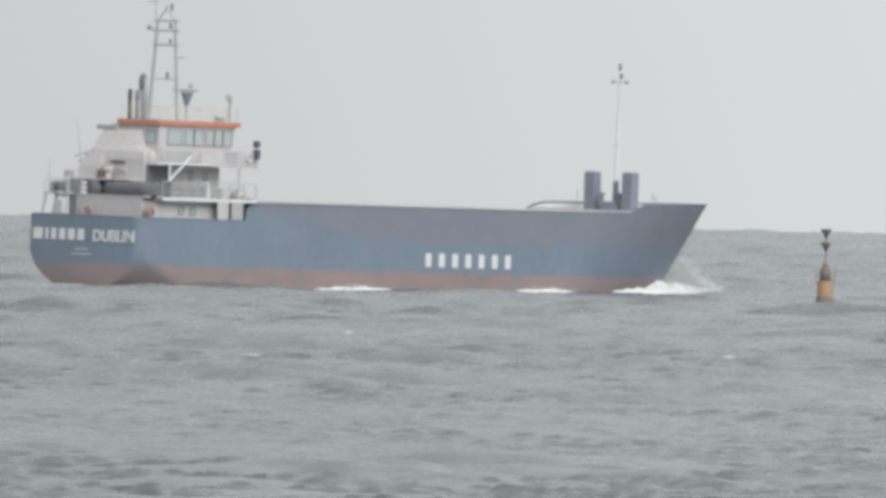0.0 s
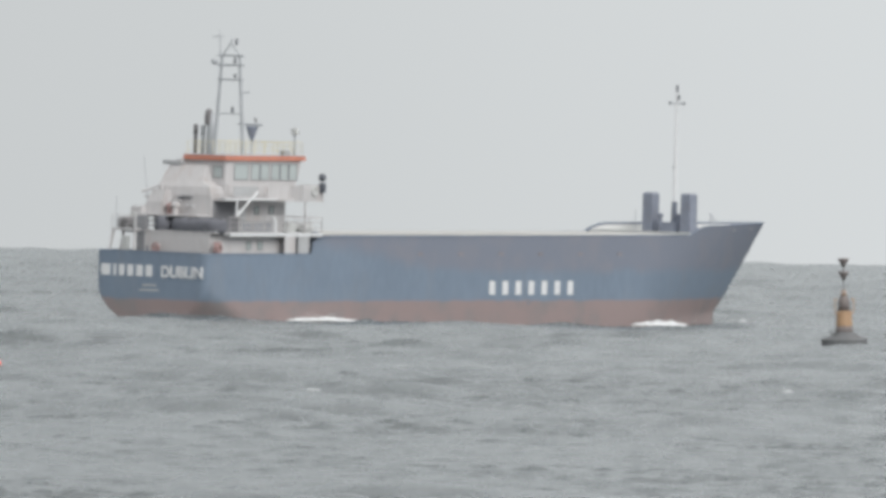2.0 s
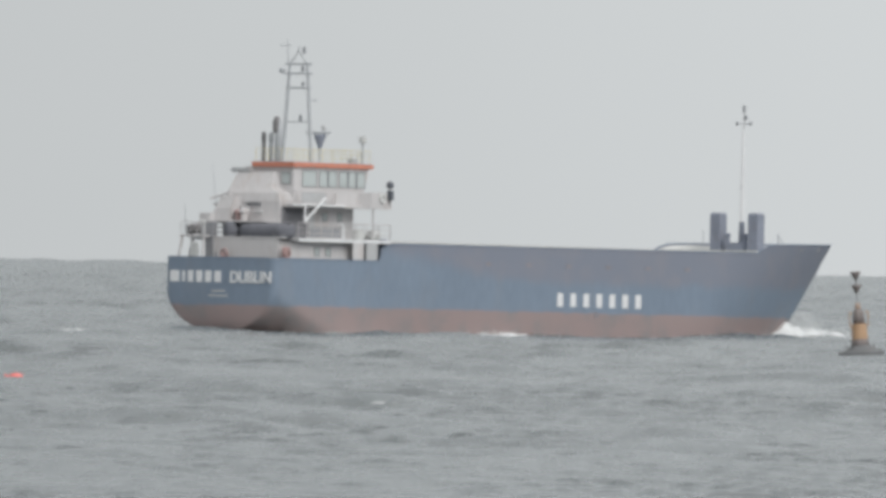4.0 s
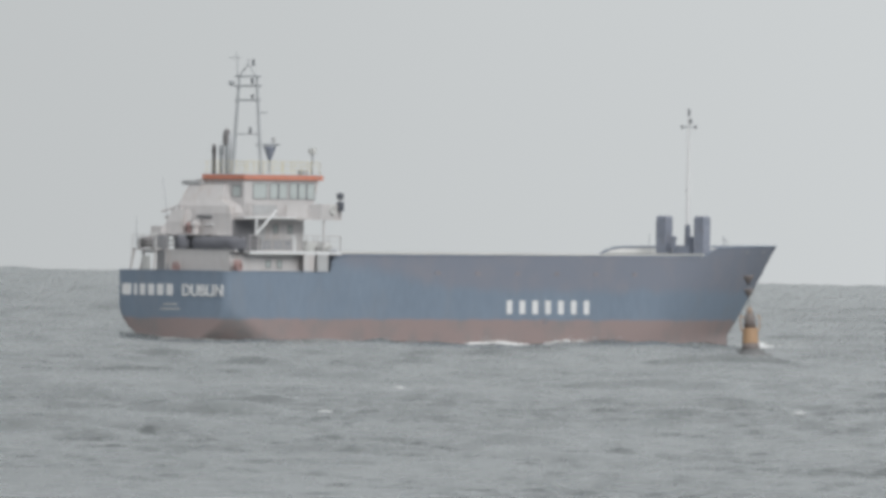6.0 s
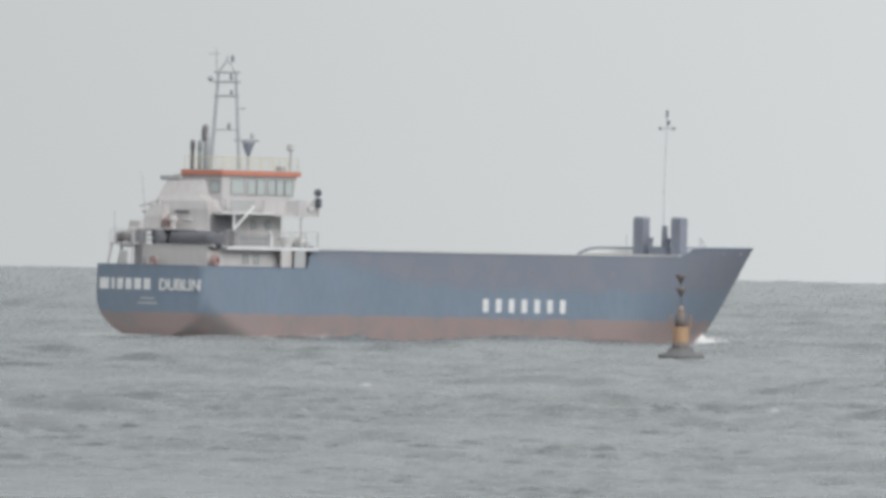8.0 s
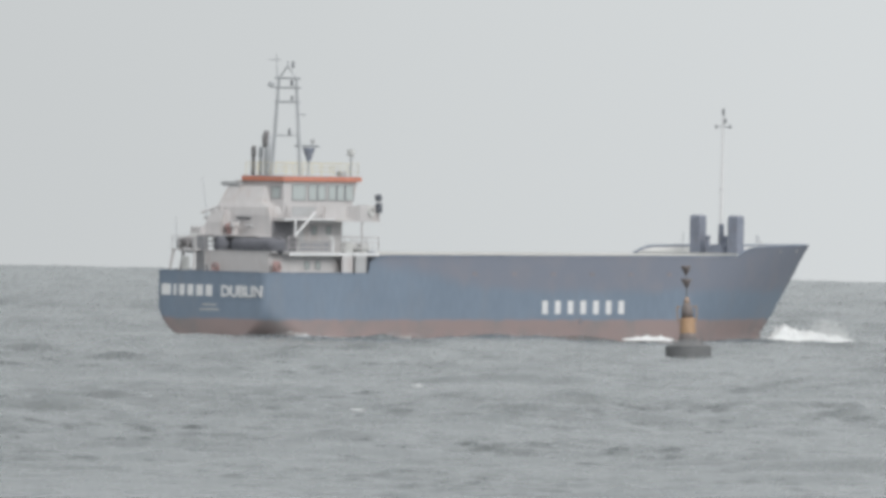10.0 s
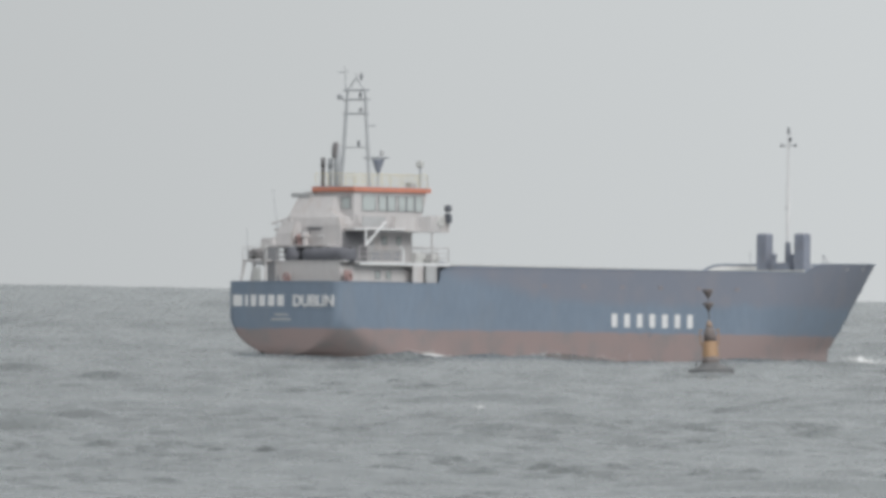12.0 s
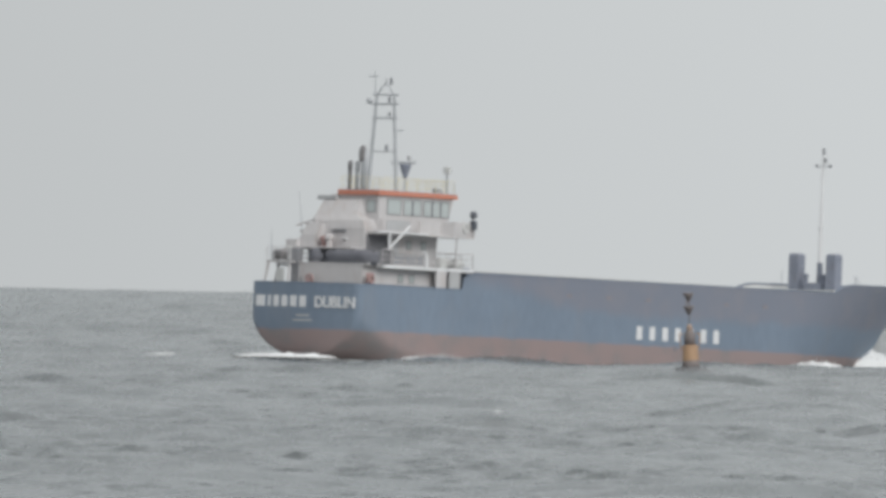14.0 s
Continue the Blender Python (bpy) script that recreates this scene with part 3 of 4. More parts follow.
def build_boat():
    # a boxy dark boat shape that fills the gallery's shade: flat on top, sagging between the ribs
    bm = bmesh.new()
    rings = []
    for i in range(25):
        u = i / 24 * 2 - 1
        w = 0.95 * (1 - abs(u) ** 6) + 0.04
        sag = 0.05 * math.sin(i * 1.57)
        ring = []
        for k in range(16):
            c, d = math.cos(2 * math.pi * k / 16), math.sin(2 * math.pi * k / 16)
            ring.append((2.0 + w * math.copysign(abs(c) ** 0.6, c), -3.2 + u * 2.85, 8.1 + sag + (0.58 if d > 0 else 0.85) * math.copysign(abs(d) ** 0.7, d) * (1 - 0.4 * abs(u) ** 4)))
        rings.append(ring)
    loft(bm, rings)
    ship_part("rescue_boat", bm, BOATDARK, "boxy dark rescue boat shape filling the shade of the gallery", True)
    # dark block added to carry the shade on past the boat
    bm = bmesh.new()
    lathe(bm, [(0.2, -0.75), (0.52, -0.7), (0.58, -0.1), (0.54, 0.5), (0.3, 0.66)], 14, (1.7, 0.45, 8.1))
    box(bm, 1.3, 2.2, -0.3, 1.1, 7.55, 8.45, 0.12)
    ship_part("gallery_shade_block", bm, BOATDARK, "dark block added to fill the shade beside the boat", True)
    # cradles coloured dark so the shade stays unbroken
    for y in (-4.6, -2.2):
        bm = bmesh.new()
        box(bm, 1.05, 2.3, y - 0.07, y + 0.07, 7.5, 7.95, 0.02)
        ship_part("cradle", bm, DARKGREY)
    # davit with its brace
    bm = bmesh.new()
    tube(bm, (4.2, -5.42, 8.85), (4.2, -5.42, 10.3), 0.1)
    tube(bm, (4.2, -5.42, 8.9), (6.9, -5.42, 10.9), 0.1)
    tube(bm, (2.6, -5.42, 10.27), (9.5, -5.42, 10.27), 0.08)
    ship_part("davit", bm, CLEAN, "white davit with a diagonal brace")


build_boat()


def build_aft_fittings():
    bm = bmesh.new()
    box(bm, 0.5, 2.2, 2.3, 4.95, 7.48, 7.64, 0.02)
    ship_part("aft_platform", bm, WHITE, "white platform over the poop deck")
    for x, y in ((0.65, 4.8), (0.65, 2.5), (2.05, 4.8), (2.05, 2.5)):
        bm = bmesh.new()
        tube(bm, (x - 0.2, y + (0.4 if y > 4 else 0), 4.9), (x, y, 7.5), 0.11)
        ship_part("platform_post", bm, WHITE)
    bm = bmesh.new()
    box(bm, 0.62, 0.74, 3.1, 3.9, 5.6, 7.0, 0.02)
    ship_part("locker_door", bm, HATCH)
    rail("platform_rail", [(2.1, 4.9, 7.64), (0.55, 4.9, 7.64), (0.55, 2.35, 7.64)], 1.1, WHITE, gap=0.8, r=0.025)
    bm = bmesh.new()
    lathe(bm, [(0.1, -0.7), (0.42, -0.65), (0.45, 0), (0.42, 0.65), (0.1, 0.7)], 14)
    bmesh.ops.rotate(bm, verts=bm.verts, matrix=Matrix.Rotation(radians(90), 3, "X"))
    bmesh.ops.translate(bm, verts=bm.verts, vec=(1.2, 3.7, 8.15))
    ship_part("mooring_winch", bm, SOOT, "rusty brown mooring winch drum", True)
    for y, z in ((4.5, 8.0), (2.9, 8.1)):
        bm = bmesh.new()
        box(bm, 0.9, 1.6, y - 0.15, y + 0.15, 7.64, z + 0.5, 0.05)
        ship_part("winch_stand", bm, GREY)
    # inclined ladder
    bm = bmesh.new()
    tube(bm, (0.8, 1.2, 4.9), (2.0, 2.4, 8.9), 0.09)
    tube(bm, (1.4, 0.8, 4.9), (2.6, 2.0, 8.9), 0.09)
    for k in range(10):
        f = (k + 0.5) / 10
        tube(bm, (0.8 + 1.2 * f, 1.2 + 1.2 * f, 4.9 + 4 * f), (1.4 + 1.2 * f, 0.8 + 1.2 * f, 4.9 + 4 * f), 0.06, sides=6)
    ship_part("ladder", bm, SHADE, "dark steep ladder")
    # added box that stands for an upright band of shade
    bm = bmesh.new()
    box(bm, 1.18, 1.75, 1.95, 2.8, 4.9, 8.75, 0.04)
    ship_part("ladder_shade_box", bm, DARKGREY, "dark grey box added for the upright band of shade by the ladder")
    rail("boat_deck_rail", [(2.9, -5.75, 7.5), (15.2, -5.75, 7.5), (15.2, 5.75, 7.5)], 1.3, WHITE)
    rail("bridge_rail", [(3.9, -3.3, 10.36), (3.9, -4.7, 10.36), (9.0, -4.7, 10.36)], 1.05, WHITE)
    rail("roof_rail", [(5.2, 0.8, 13.93), (5.2, -3.3, 13.93), (15.4, -3.3, 13.93), (15.4, 3.3, 13.93), (9.6, 3.3, 13.93)], 1.05, RAILY, gap=1.3, r=0.025)
    bm = bmesh.new()
    box(bm, 4.6, 7.8, -4.76, -4.71, 10.45, 11.35)
    ship_part("rail_dodger", bm, GREY, "grey canvas dodger on the rail")
    bm = bmesh.new()
    box(bm, 4.4, 8.6, -5.73, -5.68, 7.6, 8.5)
    ship_part("rail_dodger", bm, DARKGREY, "dark grey canvas dodger on the boat deck rail")
    bm = bmesh.new()
    tube(bm, (8.9, -5.75, 7.5), (8.9, -5.75, 8.6), 0.14)
    tube(bm, (8.9, -5.75, 8.55), (8.5, -5.75, 8.85), 0.12)
    ship_part("fender_post", bm, CLEAN, "white bent post on the boat deck")
    bm = bmesh.new()
    box(bm, 11.4, 12.4, -5.3, -4.6, 7.5, 8.4, 0.1)
    ship_part("deck_locker", bm, HATCH, "pale deck locker")
    for k in range(2):
        bm = bmesh.new()
        lathe(bm, [(0.1, -0.65), (0.36, -0.55), (0.38, 0.55), (0.1, 0.65)], 12)
        bmesh.ops.rotate(bm, verts=bm.verts, matrix=Matrix.Rotation(radians(90), 3, "Y"))
        bmesh.ops.translate(bm, verts=bm.verts, vec=(13.6 + k * 0.1, -4.3 - k * 0.9, 7.9))
        ship_part("liferaft", bm, HATCH, "white liferaft canister", True)
    # lifebuoys
    for c, turn in (((0.35, 0.05, 6.15), "x"), ((1.6, -5.7, 6.2), "y"), ((13.9, -5.92, 11.0), "y")):
        bm = bmesh.new()
        ringn, tn = 16, 8
        vs = []
        for i in range(ringn):
            a = 2 * math.pi * i / ringn
            row = []
            for j in range(tn):
                b = 2 * math.pi * j / tn
                r = 0.34 + 0.1 * math.cos(b)
                u, v, w = r * math.cos(a), r * math.sin(a), 0.1 * math.sin(b)
                row.append(bm.verts.new((c[0] + w, c[1] + u, c[2] + v) if turn == "x" else (c[0] + u, c[1] + w, c[2] + v)))
            vs.append(row)
        for i in range(ringn):
            for j in range(tn):
                bm.faces.new((vs[i][j], vs[(i + 1) % ringn][j], vs[(i + 1) % ringn][(j + 1) % tn], vs[i][(j + 1) % tn]))
        ship_part("lifebuoy", bm, HATCH if c[2] > 10 else LIFE, "pale lifebuoy on the bridge wing" if c[2] > 10 else "faded red lifebuoy", True)
    bm = bmesh.new()
    box(bm, 0.35, 0.45, -0.35, 0.45, 5.5, 6.25, 0.03)
    ship_part("lifebuoy_board", bm, LIFE)
    bm = bmesh.new()
    box(bm, 1.1, 2.1, -5.6, -5.5, 5.7, 6.75, 0.03)
    ship_part("fire_box", bm, LIFE, "faded red fire box")
    # small crane
    bm = bmesh.new()
    tube(bm, (2.9, 1.6, 10.8), (2.9, 1.6, 11.4), 0.14)
    tube(bm, (2.9, 1.6, 11.3), (2.3, 3.2, 10.7), 0.09)
    tube(bm, (2.9, 1.6, 10.85), (2.5, 2.6, 10.9), 0.06)
    ship_part("stores_crane", bm, WHITE, "small white stores crane")
    bm = bmesh.new()
    lathe(bm, [(0.3, 0), (0.3, 0.5), (0.42, 0.55), (0.42, 0.8), (0.2, 0.95)], 12, (2.6, 0.35, 8.9))
    ship_part("mushroom_vent", bm, LIFE, "faded red vent cowl")
    bm = bmesh.new()
    for side in (0.0, 0.85):
        tube(bm, (2.5, 2.7 + side * 0.4, 9.7 - side * 0.2), (1.1, 4.0 + side * 0.4, 8.0), 0.08)
    for k in range(6):
        f = (k + 0.5) / 6
        box(bm, 2.35 - 1.4 * f, 2.65 - 1.4 * f, 2.65 + 1.3 * f, 3.15 + 1.3 * f, 9.6 - 1.7 * f, 9.66 - 1.7 * f)
    ship_part("aft_stair", bm, WHITE, "white inclined stair aft of the casing")
    for x, y, z in ((2.2, -0.5, 8.9),):
        bm = bmesh.new()
        lathe(bm, [(0.25, 0), (0.25, 0.6), (0.4, 0.65), (0.4, 0.9), (0.2, 1.05)], 12, (x, y, z))
        ship_part("mushroom_vent", bm, WHITE)
    bm = bmesh.new()
    box(bm, 1.7, 2.6, 2.7, 3.9, 8.3, 9.5, 0.08)
    box(bm, 1.75, 2.55, 2.75, 3.85, 7.6, 8.3)
    ship_part("stair_locker", bm, WHITE)
    bm = bmesh.new()
    lathe(bm, [(0.1, -0.6), (0.35, -0.5), (0.35, 0.5), (0.1, 0.6)], 12)
    bmesh.ops.rotate(bm, verts=bm.verts, matrix=Matrix.Rotation(radians(90), 3, "X"))
    bmesh.ops.translate(bm, verts=bm.verts, vec=(1.9, 3.3, 8.65))
    ship_part("liferaft", bm, HATCH, "white liferaft canister", True)
    for p, q in (((2.7, 2.7, 9.0), (2.3, 3.1, 13.7)), ((0.8, 4.6, 7.7), (0.8, 4.7, 10.3))):
        bm = bmesh.new()
        tube(bm, p, q, 0.05, 0.02, 6)
        ship_part("whip_aerial", bm, MAST, "thin whip aerial")


build_aft_fittings()


def build_roof_gear():
    bm = bmesh.new()
    for s in (1, -1):
        tube(bm, (9.7, 1.55 * s, 13.9), (9.7, 0.92 * s, 22.2), 0.16, 0.11)
    mast = ship_part("signal_mast", bm, MAST, "grey lattice signal mast with two legs")
    for z in (22.15, 21.35, 20.15, 17.3):
        w = 1.55 - 0.63 * (z - 13.9) / 8.3
        ext = 0.45 if z > 21 else (0.25 if z > 20 else 0.0)
        bm = bmesh.new()
        tube(bm, (9.7, w + ext, z), (9.7, -w - ext, z), 0.08 if z > 18 else 0.05)
        part("crossbar", bm, MAST, mast)
    bm = bmesh.new()
    tube(bm, (9.7, 0.95, 22.1), (9.7, 0.0, 23.2), 0.06)
    tube(bm, (9.7, -0.95, 22.1), (9.7, 0.0, 23.2), 0.06)
    tube(bm, (9.7, 0.0, 23.1), (9.7, 0.0, 23.6), 0.05)
    part("mast_cap", bm, MAST, mast)
    bm = bmesh.new()
    tube(bm, (9.7, 1.1, 22.1), (9.7, 1.25, 24.2), 0.05, 0.03)
    tube(bm, (9.7, 2.0, 23.7), (9.7, 0.8, 23.7), 0.035)
    part("aerial_pole", bm, MAST, mast)
    for y, z, h in ((-0.55, 23.0, 0.6), (-0.3, 17.35, 0.55), (-0.45, 21.5, 0.5), (-0.5, 20.3, 0.35)):
        bm = bmesh.new()
        lathe(bm, [(0.1, 0), (0.13, 0.08), (0.13, h - 0.08), (0.06, h)], 10, (9.7, y, z))
        part("navigation_lamp", bm, LAMP, mast, "dark navigation lamp")
    for y, z in ((1.75, 21.6), (-1.95, 19.1)):
        bm = bmesh.new()
        lathe(bm, [(0.1, -0.25), (0.27, -0.1), (0.27, 0.1), (0.1, 0.25)], 10, (9.7, y, z)) if y > 0 else tube(bm, (9.7, -1.1, z), (9.7, -2.1, z + 0.02), 0.05)
        part("mast_fitting", bm, MAST, mast)
    for y, z, r, top in ((-0.15, 17.4, 0.3, True), (0.62, 16.3, 0.17, False), (1.4, 16.35, 0.16, False)):
        bm = bmesh.new()
        lathe(bm, [(r, 0), (r, z - 14.8), (r * 0.95, z - 14.0)], 14, (7.0, y, 13.9))
        pipe = ship_part("exhaust_pipe", bm, MAST if not (y > 1) else SOOT, "grey exhaust pipe", True)
        bm = bmesh.new()
        if top:
            lathe(bm, [(0.26, 0), (0.33, 0.3), (0.34, 0.9), (0.24, 1.25), (0.1, 1.4)], 14, (6.9, y + 0.12, 16.3))
        else:
            lathe(bm, [(r + 0.03, 0), (r + 0.03, 0.7), (r * 0.8, 0.85)], 12, (7.0, y, z - 0.8))
        part("pipe_cap", bm, MAST if 0 < y < 1 else SOOT, pipe, "grey exhaust cap" if 0 < y < 1 else "sooty dark exhaust cap", True)
    # radar and lamp posts on the roof
    bm = bmesh.new()
    tube(bm, (11.5, -1.0, 13.9), (11.5, -1.0, 15.2), 0.1)
    radar = ship_part("radar_post", bm, MAST)
    bm = bmesh.new()
    lathe(bm, [(0.12, 0), (0.2, 0.2), (0.5, 1.05), (0.52, 1.2)], 14, (11.5, -1.0, 15.1))
    part("horn", bm, SLATE, radar, "dark blue conical horn", True)
    bm = bmesh.new()
    box(bm, 11.35, 11.65, -2.1, 0.5, 16.35, 16.5, 0.04)
    part("radar_scanner", bm, MAST, radar)
    bm = bmesh.new()
    lathe(bm, [(0.15, 0), (0.2, 0.25), (0.15, 0.45)], 10, (11.5, -1.4, 16.6))
    part("scanner_lamp", bm, GREY, radar)
    bm = bmesh.new()
    tube(bm, (14.5, -3.2, 13.9), (14.5, -3.2, 15.7), 0.09)
    post = ship_part("searchlight_post", bm, MAST)
    bm = bmesh.new()
    box(bm, 14.25, 14.75, -3.5, -2.9, 15.65, 16.2, 0.08)
    part("searchlight", bm, HATCH, post, "grey searchlight head")
    bm = bmesh.new()
    box(bm, 13.2, 14.0, -3.2, -2.6, 13.93, 14.35, 0.06)
    ship_part("roof_box", bm, GREY)


build_roof_gear()


def build_foredeck():
    for y in (2.05, -2.05):
        bm = bmesh.new()
        loft(bm, [[(70.6 + sx * w * 0.5, y + sy * w * 0.5, z) for sx, sy in ((-1, -1), (1, -1), (1, 1), (-1, 1))] for w, z in ((1.02, 7.2), (1.02, 10.6), (0.95, 10.78), (0.78, 10.86))])
        vent = ship_part("ventilator", bm, SLATE, "blue-grey box ventilator on the foredeck")
        bm = bmesh.new()
        box(bm, 70.03, 70.07, y - 0.35, y + 0.35, 9.3, 10.2)
        part("vent_flap", bm, SLATE, vent)
    bm = bmesh.new()
    tube(bm, (71.25, 0, 6.9), (71.25, 0, 10.1), 0.32, 0.24, 12)
    mast = ship_part("foremast", bm, SLATE, "slim grey foremast on a dark foot")
    bm = bmesh.new()
    tube(bm, (71.25, 0, 10.0), (71.25, 0, 15.0), 0.16, 0.13)
    tube(bm, (71.25, 0, 15.0), (71.25, 0, 20.0), 0.12, 0.08)
    part("mast_pole", bm, CLEAN, mast, "white pole")
    bm = bmesh.new()
    tube(bm, (71.25, -0.75, 18.55), (71.25, 0.75, 18.55), 0.05)
    part("spreader", bm, MAST, mast)
    for y, z, h in ((0.75, 18.42, 0.3), (-0.75, 18.42, 0.3), (0.0, 19.5, 0.65), (-0.2, 18.85, 0.45), (0.1, 12.9, 0.3)):
        bm = bmesh.new()
        lathe(bm, [(0.06, 0), (0.12, 0.06), (0.12, h - 0.06), (0.06, h)], 10, (71.25, y, z))
        part("navigation_lamp", bm, LAMP, mast, "dark navigation lamp")
    bm = bmesh.new()
    wide = min(half_breadth(66.75, 5.2), half_breadth(66.75, 7.6)) - 0.12
    box(bm, 66.55, 66.75, -wide, wide, 5.2, 7.6, 0.02)
    ship_part("forecastle_bulkhead", bm, HATCH, "pale grey bulkhead at the break of the forecastle")
    for side in (1, -1):
        bm = bmesh.new()
        xs = np.linspace(66.8, 81, 16)
        inner = lambda x, z, d: (x, side * (half_breadth(x, z) - d), z)
        rings = [[inner(x, 7.2, 0.1), inner(x, sheer(x) - 0.16, 0.1), inner(x, sheer(x) - 0.16, 0.16), inner(x, 7.2, 0.16)] for x in xs]
        loft(bm, rings)
        ship_part("bulwark_lining", bm, HATCH, "pale grey inner face of the bow bulwark")
    # load line mark on the side
    bm = bmesh.new()
    lathe(bm, [(0.26, -0.02), (0.26, 0.02)], 16)
    bmesh.ops.rotate(bm, verts=bm.verts, matrix=Matrix.Rotation(radians(90), 3, "X"))
    bmesh.ops.translate(bm, verts=bm.verts, vec=(43.3, -6.01, 1.72))
    box(bm, 42.9, 43.7, -6.05, -6.0, 1.69, 1.76)
    ship_part("load_line_mark", bm, SCUPPER, "pale painted load line mark")
    for x, z in ((74.5, 7.75), (79.2, 7.8)):
        y = half_breadth(x, z)
        bm = bmesh.new()
        box(bm, x - 0.35, x + 0.35, -y - 0.05, -y + 0.12, z - 0.14, z + 0.14, 0.05)
        ship_part("fairlead", bm, LAMP, "dark fairlead in the bulwark")
    bm = bmesh.new()
    box(bm, 70.2, 71.8, -0.9, 0.9, 6.9, 8.3, 0.1)
    ship_part("mast_house", bm, SLATE)
    for p in ((70.2, 0.7), (70.8, -0.75)):
        bm = bmesh.new()
        lathe(bm, [(0.2, 0), (0.2, 0.8), (0.3, 0.85), (0.3, 1.0), (0.1, 1.1)], 10, (p[0], p[1], 8.0))
        ship_part("bollard_vent", bm, SLATE)
    bm = bmesh.new()
    tube(bm, (75.8, -0.5, 6.9), (76.4, 0, 9.15), 0.05)
    tube(bm, (77.4, 0.5, 6.9), (76.4, 0, 9.15), 0.05)
    tube(bm, (77.4, -0.9, 6.9), (76.4, 0, 9.15), 0.05)
    ship_part("bow_tripod", bm, MAST, "thin grey tripod over the anchor winch")
    bm = bmesh.new()
    lathe(bm, [(0.2, -0.9), (0.5, -0.85), (0.35, -0.5), (0.35, 0.5), (0.5, 0.85), (0.2, 0.9)], 14)
    bmesh.ops.rotate(bm, verts=bm.verts, matrix=Matrix.Rotation(radians(90), 3, "X"))
    bmesh.ops.translate(bm, verts=bm.verts, vec=(75.5, 0, 7.5))
    ship_part("anchor_winch", bm, SLATE, "", True)
    bm = bmesh.new()
    tube(bm, (69.6, 2.9, 7.2), (69.6, 2.9, 9.3), 0.04, sides=6)
    ship_part("jackstaff", bm, MAST)


build_foredeck()


# ---- the south cardinal buoy ----
def build_buoy():
    buoy = thing("navigation_buoy", "black and yellow navigation buoy with two down-pointing cones", "buoy")
    bm = bmesh.new()
    lathe(bm, [(1.3, -1.35), (1.68, -1.25), (1.74, -1.1), (1.76, 0.14), (1.72, 0.2), (1.2, 0.34), (0.9, 0.5), (0.72, 0.68), (0.5, 0.7)], 36)
    part("float", bm, STEEL, buoy, "dark steel float ring")
    bm = bmesh.new()
    lathe(bm, [(0.72, 0.6), (0.66, 0.95), (0.63, 1.15)], 18)
    part("foot", bm, BLACK, buoy, "black tower foot", True)
    bm = bmesh.new()
    lathe(bm, [(0.64, 1.15), (0.63, 1.2), (0.57, 2.2), (0.54, 2.3)], 18)
    part("tower", bm, YELLOW, buoy, "yellow tower", True)
    bm = bmesh.new()
    lathe(bm, [(0.46, 2.3), (0.44, 2.9), (0.38, 3.2), (0.26, 3.4), (0.24, 3.42)], 18)
    part("upper_tower", bm, BLACK, buoy, "brown-black upper tower", True)
    bm = bmesh.new()
    lathe(bm, [(0.24, 3.4), (0.24, 3.62), (0.17, 3.85), (0.07, 3.9)], 14)
    part("lantern", bm, LANTERN, buoy, "faded brown lantern", True)
    for s in (1, -1):
        bm = bmesh.new()
        tube(bm, (s * 0.72, -0.1, 2.1), (s * 0.76, -0.1, 3.2), 0.05, sides=6)
        tube(bm, (s * 0.5, -0.1, 3.15), (s * 0.78, -0.1, 3.2), 0.05, sides=6)
        tube(bm, (s * 0.5, -0.1, 2.15), (s * 0.74, -0.1, 2.1), 0.05, sides=6)
        part("hand_grip", bm, YELLOW, buoy)
    bm = bmesh.new()
    tube(bm, (0, 0, 3.85), (0, 0, 6.25), 0.045)
    part("pole", bm, STEEL, buoy)
    for z in (4.45, 5.45):
        bm = bmesh.new()
        lathe(bm, [(0.06, 0.14), (0.4, 0.72), (0.42, 0.82), (0.1, 0.83)], 16, (0, 0, z))
        part("topmark_cone", bm, BLACK, buoy, "black cone with its point down", True)
    for k in range(4):
        a = k * math.pi / 2 + 0.6
        bm = bmesh.new()
        tube(bm, (1.2 * math.cos(a), 1.2 * math.sin(a), 0.48), (1.2 * math.cos(a + 0.2), 1.2 * math.sin(a + 0.2), 0.72), 0.06, sides=6)
        part("lifting_eye", bm, STEEL, buoy)
    buoy.scale = (0.966, 0.966, 0.966)
    return buoy


buoy = build_buoy()


def build_float():
    ob = thing("fishing_float", "small red fishing float on the water", "float")
    bm = bmesh.new()
    lathe(bm, [(0.05, -0.35), (0.22, -0.25), (0.3, 0), (0.26, 0.2), (0.1, 0.33)], 14)
    bmesh.ops.scale(bm, verts=bm.verts, vec=(1.35, 1.0, 0.75))
    part("float_body", bm, FLOATR, ob, "bright red plastic body", True)
    bm = bmesh.new()
    tube(bm, (-0.38, 0, 0.05), (-0.62, 0, 0.1), 0.07)
    part("float_eye", bm, FLOATR, ob)
    return ob


fishing_float = build_float()


